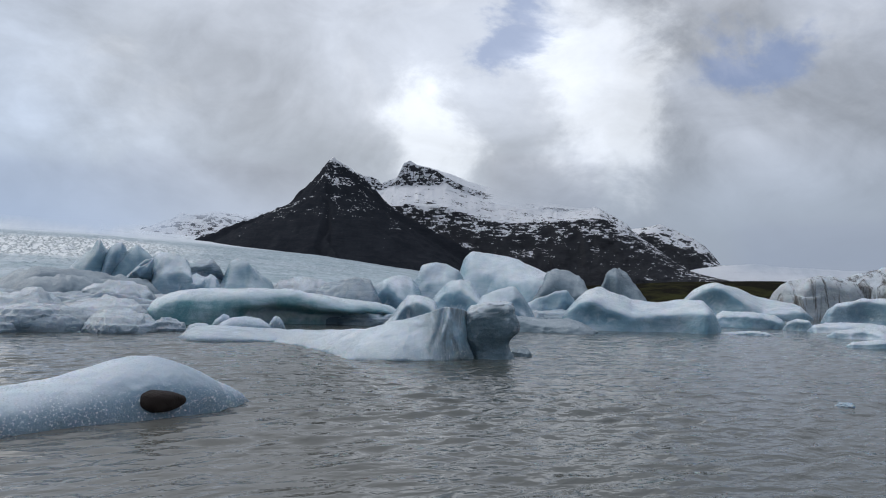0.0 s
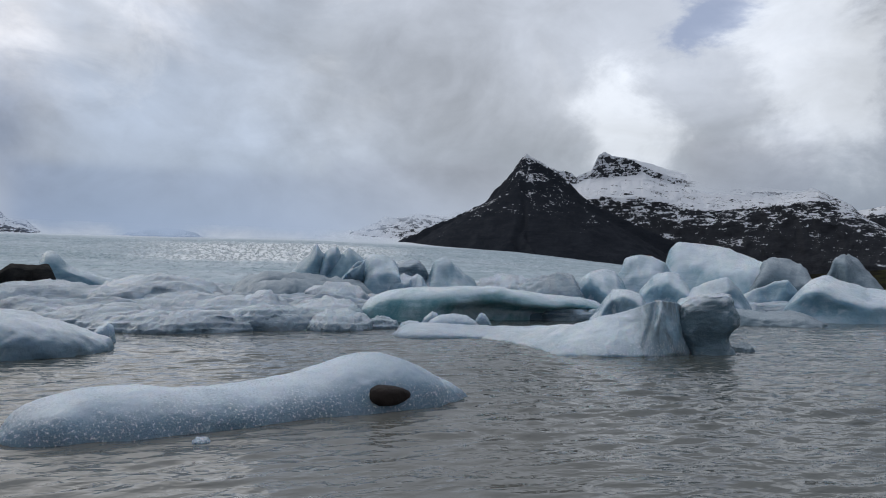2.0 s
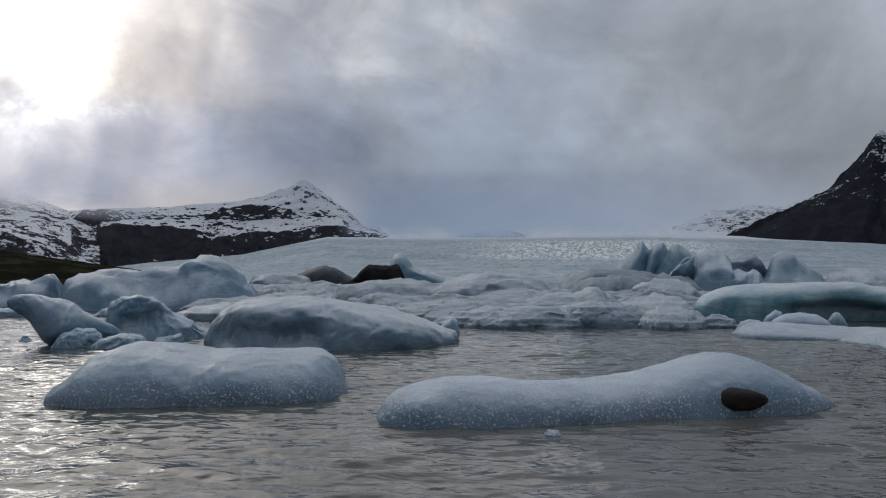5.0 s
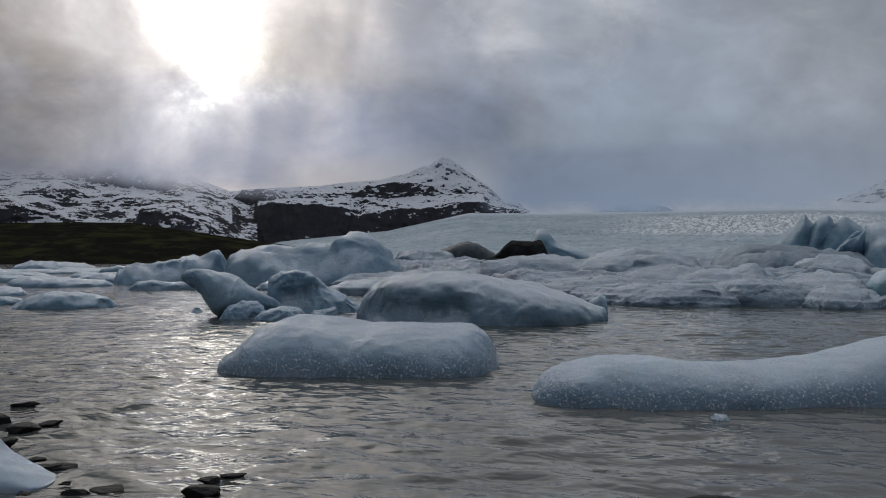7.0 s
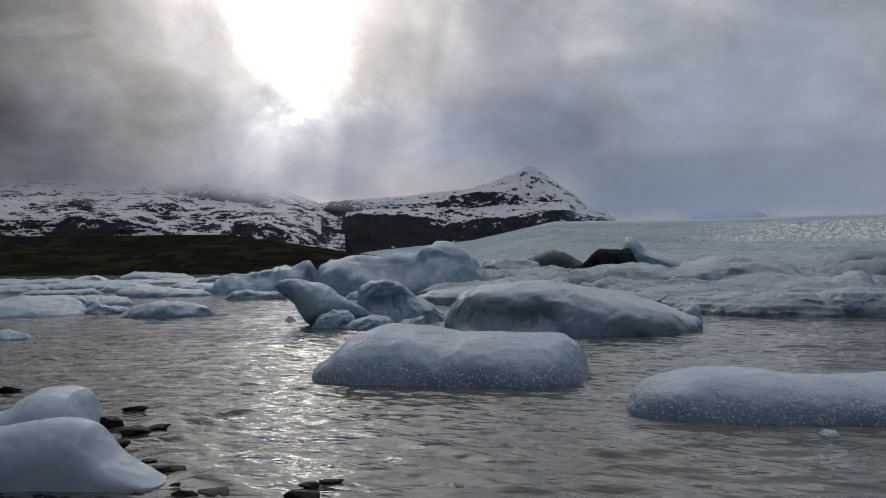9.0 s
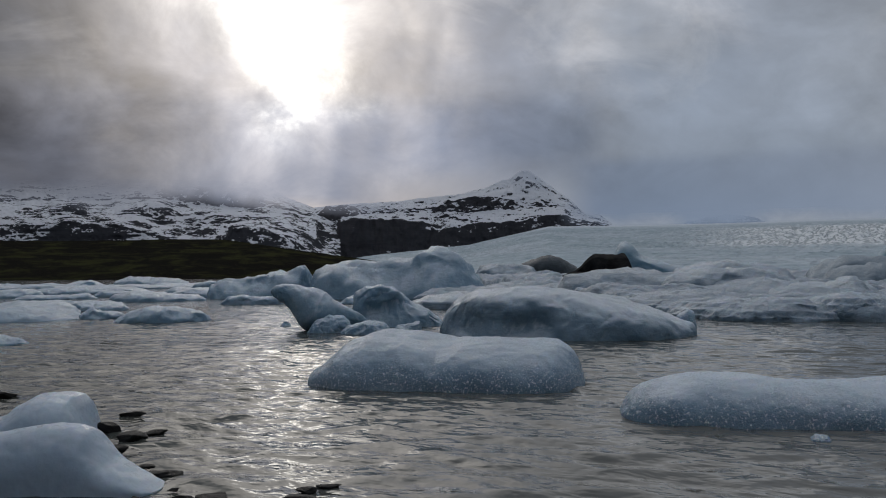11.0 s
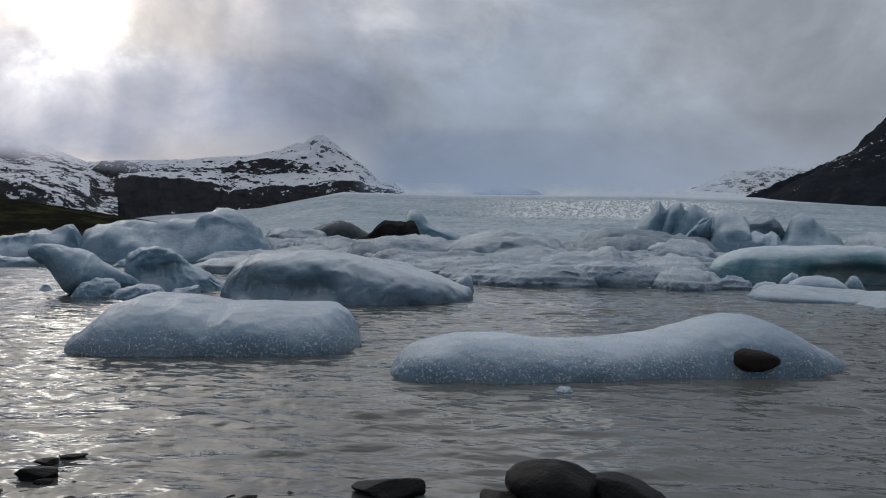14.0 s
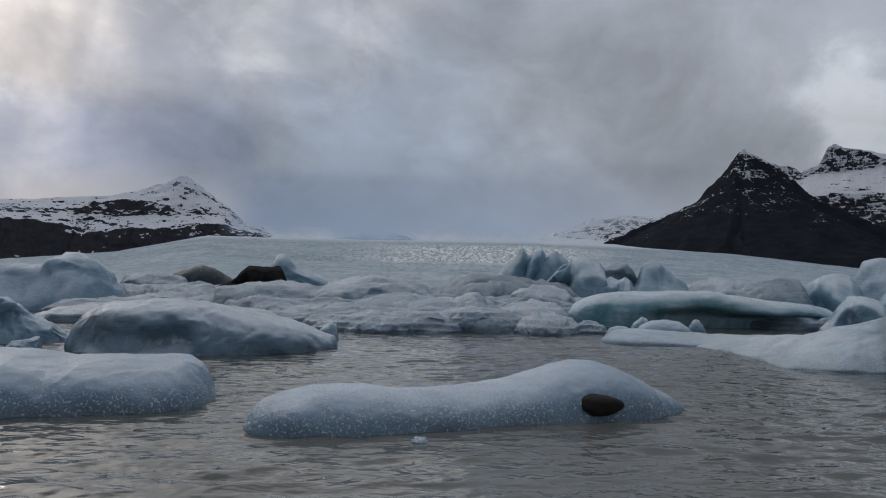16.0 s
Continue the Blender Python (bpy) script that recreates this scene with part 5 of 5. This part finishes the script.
berg("melt", "small rounded lump of pale blue ice", -21.0, 49.8, -17.5, 51.1, 2, ((0.297, 2.52), (0.376, 2.91), (0.494, 3.31), (0.556, 3.62), (0.618, 3.17)))
berg("spire", "blue-grey cone-shaped iceberg with a blunt top", -16.5, 54.6, -10.8, 56.1, 5, ((0.193, 2.19), (0.249, 2.82), (0.285, 3.49), (0.324, 3.83), (0.418, 3.98), (0.48, 3.87), (0.531, 3.34), (0.63, 2.9), (0.716, 2.49), (0.809, 2.09)))
berg("ash", "low black ash-covered ice hummock", -111.7, 9.4, -111.4, 13.0, 1.5, ((0.208, 0.6), (0.488, 0.8), (0.772, 0.79)))
berg("ash", "dark ash-covered iceberg with a flat top", -46.3, 43.5, -41.5, 48.1, 4, ((0.132, 1.73), (0.271, 2.46), (0.385, 3.16), (0.459, 3.29), (0.779, 3.26), (0.826, 2.56)))
berg("ash", "low black ash-covered ice hummock", -44.1, 40.1, -41.0, 43.1, 2.5, ((0.238, 1.55), (0.443, 1.85), (0.645, 1.71), (0.796, 1.53)))
berg("spire", "blue-grey iceberg with a blunt knob and long tail", -58.7, 60.9, -50.6, 67.6, 6, ((0.189, 4.42), (0.23, 5.02), (0.298, 5.13), (0.354, 4.82), (0.421, 3.95), (0.532, 3.2), (0.697, 2.76), (0.861, 2.26)))
berg("soot", "dark grey rubbly iceberg", -63.4, 51.5, -57.4, 58.0, 5, ((0.172, 2.57), (0.302, 2.86), (0.404, 3.22), (0.526, 3.63), (0.641, 3.38), (0.741, 2.89), (0.86, 2.22)))
berg("drift", "low hummock of blue-grey ice", -61.1, 44.7, -56.0, 50.8, 5, ((0.186, 2.25), (0.4, 2.52), (0.613, 2.45), (0.824, 2.1)))
berg("drift", "low ridge of blue-grey ice", -19.6, 55.9, -14.6, 57.5, 4, ((0.298, 3.15), (0.44, 3.46), (0.574, 3.58), (0.672, 3.23)))
berg("clean", "tumbled blue-grey chunk of ice", -17.5, 50.3, -14.2, 51.3, 3, ((0.341, 2.36), (0.49, 2.64), (0.637, 2.44)))
berg("clean", "tumbled blue-grey chunk of ice", -16.6, 50.6, -13.4, 51.5, 3, ((0.342, 2.28), (0.483, 2.56), (0.623, 2.36)))
berg("dirty", "long brown dirt-streaked ice ridge", -27.6, 45.6, -17.3, 50.4, 4, ((0.101, 1.87), (0.181, 2.3), (0.268, 2.5), (0.443, 2.54), (0.583, 2.46), (0.758, 2.17), (0.881, 1.89)))
berg("dirty", "brown dirt-streaked hummock of ice", -24.0, 40.8, -17.0, 44.1, 3, ((0.137, 1.59), (0.32, 1.98), (0.594, 2.08), (0.777, 1.94), (0.878, 1.65)))
berg("drift", "white mound of snow-covered ice", -18.8, 39.0, -13.9, 41.0, 3, ((0.155, 1.33), (0.37, 1.69), (0.553, 1.72), (0.736, 1.46)))
berg("drift", "white mound of snow-covered ice", -20.7, 31.0, -15.9, 33.7, 4, ((0.126, 0.69), (0.324, 0.96), (0.574, 1.07), (0.684, 1.38), (0.735, 1.43), (0.8, 1.1), (0.876, 0.67)))
berg("drift", "broad low mound of snow-covered ice", -36.6, 33.2, -29.7, 39.4, 5, ((0.107, 1.21), (0.246, 1.58), (0.424, 1.86), (0.569, 1.89), (0.718, 1.64), (0.868, 1.32)))
berg("drift", "low mound of snow-covered ice", -23.3, 25.2, -20.9, 27.2, 3, ((0.12, 0.29), (0.291, 0.5), (0.631, 0.59), (0.862, 0.41)))
berg("drift", "broad low mound of snow-covered ice", -30.3, 35.1, -23.4, 40.0, 5, ((0.145, 1.41), (0.378, 1.74), (0.616, 1.77), (0.776, 1.6), (0.877, 1.32)))
berg("drift", "low mound of snow-covered ice", -25.6, 32.5, -19.8, 36.2, 4, ((0.142, 0.91), (0.36, 1.24), (0.581, 1.3), (0.804, 1.05)))
berg("clean", "pale blue iceberg with a rounded crest", -2.2, 45.1, 3.4, 45.1, 4, ((0.221, 2.61), (0.292, 3.34), (0.445, 3.7), (0.581, 3.55), (0.707, 3.02)))
berg("blue", "large smooth pale blue iceberg with a sloping crest", 0.3, 53.3, 10.4, 52.4, 7, ((0.165, 3.46), (0.199, 4.27), (0.25, 4.72), (0.369, 4.67), (0.529, 4.42), (0.668, 3.86), (0.806, 3.21)))
berg("dirty", "grey dirt-banded iceberg shoulder", 6.1, 48.9, 11.5, 48.0, 4, ((0.273, 3.2), (0.385, 3.36), (0.518, 3.16), (0.683, 2.59)))
berg("blue", "pale blue rounded iceberg", -0.5, 39.2, 3.6, 39.1, 3, ((0.208, 1.57), (0.351, 2.2), (0.533, 2.46), (0.681, 2.3), (0.795, 1.69)))
berg("blue", "pale blue rounded iceberg", -4.2, 42.9, 0.4, 43.2, 4, ((0.216, 1.79), (0.35, 2.39), (0.543, 2.64), (0.712, 2.44), (0.806, 1.93)))
berg("drift", "pale blue-white hummocky iceberg", -7.0, 41.5, -2.2, 42.1, 4, ((0.19, 1.61), (0.32, 2.1), (0.447, 2.34), (0.606, 2.46), (0.769, 2.16)))
berg("clean", "low rounded white ice lump", -2.0, 35.1, 1.1, 35.2, 3, ((0.219, 1.05), (0.368, 1.49), (0.565, 1.51), (0.765, 1.26)))
berg("clean", "low rounded white iceberg", 1.5, 37.2, 5.6, 36.8, 3, ((0.169, 1.06), (0.311, 1.58), (0.481, 1.88), (0.686, 2.07), (0.798, 1.57)))
berg("dirty", "grey-green pointed iceberg with a dirty face", 10.6, 52.2, 15.5, 51.1, 5, ((0.238, 2.38), (0.327, 3.22), (0.484, 3.74), (0.583, 3.36), (0.674, 2.75), (0.765, 2.06)))
berg("blue", "pale turquoise iceberg with a low peaked crest", 25.3, 79.5, 37.8, 74.5, 9, ((0.089, 1.81), (0.156, 2.83), (0.247, 3.39), (0.321, 3.53), (0.451, 3.09), (0.61, 2.22), (0.767, 1.77), (0.901, 1.42)))
berg("stripe", "long grey iceberg with black ash stripes", 38.1, 87.6, 56.6, 77.3, 10, ((0.053, 2.21), (0.082, 3.01), (0.135, 3.74), (0.286, 4.18), (0.418, 4.47), (0.496, 4.93), (0.592, 5.63), (0.721, 5.89), (0.84, 4.77)))
berg("drift", "low hummock of pale ice", -41.6, 30.6, -37.2, 35.7, 4, ((0.129, 0.75), (0.327, 1.01), (0.609, 1.19), (0.804, 0.95)))
berg("drift", "low hummock of pale ice", -35.3, 32.0, -28.2, 38.1, 5, ((0.119, 1.49), (0.285, 1.62), (0.43, 1.75), (0.608, 1.63), (0.783, 1.32), (0.921, 1.04)))
berg("drift", "low hummock of pale ice", -34.7, 40.8, -26.6, 46.3, 5, ((0.147, 1.73), (0.333, 2.1), (0.514, 2.34), (0.69, 2.14), (0.861, 1.75)))
berg("drift", "low hummock of pale ice", -24.9, 25.4, -19.7, 29.4, 4, ((0.106, 0.48), (0.299, 0.61), (0.488, 0.79), (0.709, 0.84), (0.889, 0.61)))
berg("drift", "low hummock of pale ice", -34.2, 20.3, -30.9, 24.8, 4, ((0.088, 0.15), (0.273, 0.53), (0.536, 0.67), (0.798, 0.6)))
berg("drift", "low snow-covered hummock of ice", -21.0, 32.9, -16.6, 35.3, 4, ((0.138, 0.46), (0.306, 0.85), (0.524, 1.08), (0.704, 1.26), (0.847, 0.9)))
berg("drift", "low snow-covered hummock of ice", -16.7, 33.0, -12.7, 34.8, 4, ((0.123, 0.57), (0.331, 0.84), (0.598, 1.04), (0.821, 0.88)))
berg("drift", "low snow-covered hummock of ice", -16.6, 27.3, -12.6, 29.4, 4, ((0.131, 0.36), (0.33, 0.69), (0.538, 0.79), (0.799, 0.66), (0.934, 0.44)))
berg("drift", "low hummock of grey ice", -12.7, 27.2, -10.0, 28.3, 3, ((0.155, 0.43), (0.35, 0.69), (0.622, 0.66), (0.904, 0.39)))
berg("drift", "low rubble ridge of pale ice", -13.6, 59.6, -6.7, 60.8, 4, ((0.187, 2.09), (0.374, 2.4), (0.564, 2.39), (0.788, 2.12)))


# ---- low hummocks and brash that fill the drift ice ----
fill = random.Random(11)
for _ in range(84):
    az = fill.uniform(-57, 12)
    far = fill.uniform(44 if az < -38 else 36, 86)
    spread = fill.uniform(1.6, 6.4)
    tall = fill.uniform(0.3, 0.6) + 0.010 * far
    turn = radians(az + fill.uniform(-14, 14))
    x, y = far * math.sin(radians(az)), far * math.cos(radians(az))
    shape = tuple((round(0.10 + 0.13 * k, 2), tall * fill.uniform(0.5, 1.0)) for k in range(7))
    berg("dirty" if fill.random() < 0.24 else "drift", "low hummock of drift ice among icebergs", x - spread * math.cos(turn), y + spread * math.sin(turn), x + spread * math.cos(turn), y - spread * math.sin(turn), fill.uniform(0.8, 2.4), shape)


# thin floes that drift off the far shore
for _ in range(30):
    az = fill.uniform(-90, -59)
    far = fill.uniform(40, 135)
    spread = fill.uniform(0.03, 0.075) * far
    tall = fill.uniform(0.18, 0.45) + 0.004 * far
    turn = radians(az + fill.uniform(-10, 10))
    x, y = far * math.sin(radians(az)), far * math.cos(radians(az))
    shape = tuple((round(0.14 + 0.18 * k, 2), tall * fill.uniform(0.6, 1.0)) for k in range(5))
    berg("melt", "thin flat floe of grey-white ice", x - spread * math.cos(turn), y + spread * math.sin(turn), x + spread * math.cos(turn), y - spread * math.sin(turn), 0.5 * spread, shape)


def build_brash():
    """The frozen-together rubble between the hummocks: low ridges that lie across the lagoon."""
    radii = np.concatenate((np.arange(26, 44, 0.12), np.arange(44, 95, 0.26)))
    n_az = 430
    az = np.linspace(-53, 10, n_az)
    a = np.radians(az)
    x, y = np.outer(radii, np.sin(a)).ravel(), np.outer(radii, np.cos(a)).ravel()
    r, deg = np.hypot(x, y), np.tile(az, len(radii))
    edge = np.interp(deg, (-53, -50, -46, -42, -37, -30, -22.5, -20, -17, -8, 0, 6, 10), (66, 52, 40, 32, 28.2, 27.6, 27.8, 36, 41, 44, 47, 50, 54))
    c, k = math.cos(radians(24)), math.sin(radians(24))
    along, across = x * c + y * k, -x * k + y * c
    p3 = np.column_stack((along / 5.2, across / 1.9, 0 * r))
    edge = edge + 1.1 * fbm(p3 * 0.9, 3, 301)
    lump = 0.8 * np.abs(fbm(p3 * 0.9, 3, 311, 0.5)) ** 0.7 - 0.45 + 0.5 * fbm(p3 * 2.3, 4, 317, 0.6)
    base = np.interp(r, (26, 29, 32, 36, 45, 60, 95), (0.30, 0.5, 0.80, 1.02, 1.35, 1.7, 2.2))
    z = base * 0.80 + (0.34 + 0.50 * base) * lump + 0.06 * fbm(p3 * 6.0, 3, 323, 0.6, True)
    z = z * np.clip((r - edge) / 2.2, 0, 1) ** 0.75 - 0.3 * np.clip((edge - r) / 0.6, 0, 1) - 0.05
    me = grid_mesh("brash_ice", np.column_stack((x, y, z)), len(radii), n_az, ICE["rubble"])
    tagged(new("brash_ice", me), "frozen rubble of grey-white drift ice between icebergs", "brash ice", kind="stuff")


build_brash()


# ---- stones ----
def rock_mesh(name, size, seed, mat):
    bm = bmesh.new()
    bmesh.ops.create_icosphere(bm, subdivisions=4, radius=1.0)
    p = np.array([v.co for v in bm.verts])
    rng = np.random.default_rng(seed)
    # planed faces like a broken, water-worn stone
    for _ in range(13):
        n = rng.normal(size=3)
        n /= np.linalg.norm(n)
        d = p @ n
        cut = rng.uniform(0.45, 0.82)
        p = p - np.outer(np.clip(d - cut, 0, None) * 0.96, n)
    p = p * (1 + 0.13 * fbm(p * 1.3 + seed, 3, seed)[:, None] + 0.03 * fbm(p * 6 + seed, 3, seed + 3)[:, None])
    p = p * 1.15 * np.array(size)
    for v, co in zip(bm.verts, p):
        v.co = co
    for f in bm.faces:
        f.smooth = True
    me = bpy.data.meshes.new(name)
    bm.to_mesh(me)
    bm.free()
    me.materials.append(mat)
    return me


def stone(x, y, z, size, turn, seed, tip=0, label="wet black basalt stone at the water's edge"):
    ob = new("stone", rock_mesh("stone", size, seed, STONE))
    ob.matrix_world = pose(x, y, z, 0, tip, turn)
    return tagged(ob, label, "stone", "stones on the shore")



def wedge_stone():
    """A blunt, flat-topped stone that tapers to one end."""
    bm = bmesh.new()
    bmesh.ops.create_icosphere(bm, subdivisions=4, radius=1.0)
    p = np.array([v.co for v in bm.verts])
    p = np.sign(p) * np.abs(p) ** np.array((0.75, 0.8, 0.62))
    thin = np.interp(p[:, 0], (-1, -0.5, 0.2, 1), (0.88, 1.0, 0.84, 0.50))
    p[:, 1] *= thin
    p[:, 2] = p[:, 2] * thin + 0.16 * (1 - thin)
    p = p + np.stack([fbm(p * 1.6 + 5, 4, 401 + k, 0.65) for k in range(3)], -1) * 0.11
    for v, co in zip(bm.verts, p * np.array((0.30, 0.20, 0.14))):
        v.co = co
    for f in bm.faces:
        f.smooth = True
    me = bpy.data.meshes.new("stone")
    bm.to_mesh(me)
    bm.free()
    me.materials.append(BROWN_STONE)
    return me


rock = new("stone", wedge_stone())
rock.matrix_world = pose(-2.91, 8.86, 0.21, 4, 3, 40)
tagged(rock, "smooth brown basalt stone frozen into the ice", "stone")


def pebbles():
    """Small black stones strewn along the water's edge, too many to count."""
    bm = bmesh.new()
    rng = random.Random(23)
    for _ in range(170):
        az = rng.uniform(-96, -38)
        edge = float(shore_reach(np.array([az]))[0])
        r = edge + rng.gauss(-0.1, 0.35)
        size = rng.uniform(0.02, 0.07)
        z = max(-0.05, 0.075 * (edge - r)) + size * 0.15
        m = pose(r * math.sin(radians(az)), r * math.cos(radians(az)), z, rng.uniform(-15, 15), rng.uniform(-15, 15), rng.uniform(0, 360))
        made = bmesh.ops.create_icosphere(bm, subdivisions=1, radius=1.0)["verts"]
        for v in made:
            k = 1 + rng.uniform(-0.18, 0.18)
            v.co = m @ Vector((v.co.x * size * 1.3 * k, v.co.y * size * k, v.co.z * size * 0.6 * k))
    for f in bm.faces:
        f.smooth = True
    me = bpy.data.meshes.new("pebbles")
    bm.to_mesh(me)
    bm.free()
    me.materials.append(STONE)
    tagged(new("pebbles", me), "scattered wet black pebbles along the shore", "pebbles", kind="stuff")


pebbles()
stone(-8.90, 0.86, 0.036, (0.12, 0.09, 0.086), 79, 3)
stone(-8.30, 0.93, 0.032, (0.16, 0.11, 0.076), 78, 4)
stone(-7.76, 0.68, 0.024, (0.13, 0.09, 0.058), 78, 5)
stone(-8.50, 1.25, 0.015, (0.11, 0.08, 0.037), 76, 6)
stone(-7.06, 0.77, 0.010, (0.08, 0.06, 0.023), 77, 7)
stone(-6.69, 0.80, 0.018, (0.08, 0.06, 0.044), 76, 8)
stone(-5.56, 1.59, 0.011, (0.08, 0.06, 0.026), 65, 9)
stone(-9.67, 1.28, 0.017, (0.14, 0.10, 0.042), 77, 10)
stone(-6.20, 0.78, 0.009, (0.05, 0.04, 0.021), 75, 11)
stone(-5.57, 1.80, 0.008, (0.10, 0.07, 0.020), 64, 12)
stone(-12.33, 0.21, 0.024, (0.15, 0.11, 0.059), 85, 13)
stone(-5.86, 0.98, 0.007, (0.12, 0.09, 0.016), 72, 14)
stone(-5.91, 0.78, 0.011, (0.10, 0.07, 0.026), 74, 15)
stone(-5.14, 0.54, 0.050, (0.24, 0.17, 0.120), 75, 16)
stone(-4.94, 0.77, 0.038, (0.12, 0.09, 0.090), 72, 17)
stone(-5.13, 1.40, 0.010, (0.06, 0.04, 0.024), 67, 18)
stone(-4.51, 1.32, 0.014, (0.06, 0.04, 0.033), 64, 19)
stone(-4.76, 1.13, 0.008, (0.06, 0.05, 0.020), 68, 20)
stone(-4.55, 1.14, 0.018, (0.14, 0.10, 0.043), 67, 21)
stone(-4.66, 0.95, 0.011, (0.08, 0.06, 0.027), 69, 22)
stone(-3.27, 2.79, 0.028, (0.27, 0.20, 0.068), 42, 23)
stone(-2.64, 3.07, 0.032, (0.17, 0.12, 0.077), 33, 24)
stone(-2.40, 3.41, 0.060, (0.32, 0.26, 0.165), 28, 25, 8)
stone(-2.02, 3.60, 0.045, (0.30, 0.22, 0.11), 24, 26, 8)
stone(-5.00, 0.77, 0.012, (0.05, 0.04, 0.029), 72, 27)
stone(-6.68, 0.84, 0.015, (0.14, 0.10, 0.037), 76, 28)
stone(-5.27, 1.41, 0.026, (0.16, 0.12, 0.063), 67, 29)
stone(-4.56, 1.32, 0.016, (0.09, 0.07, 0.039), 65, 30)
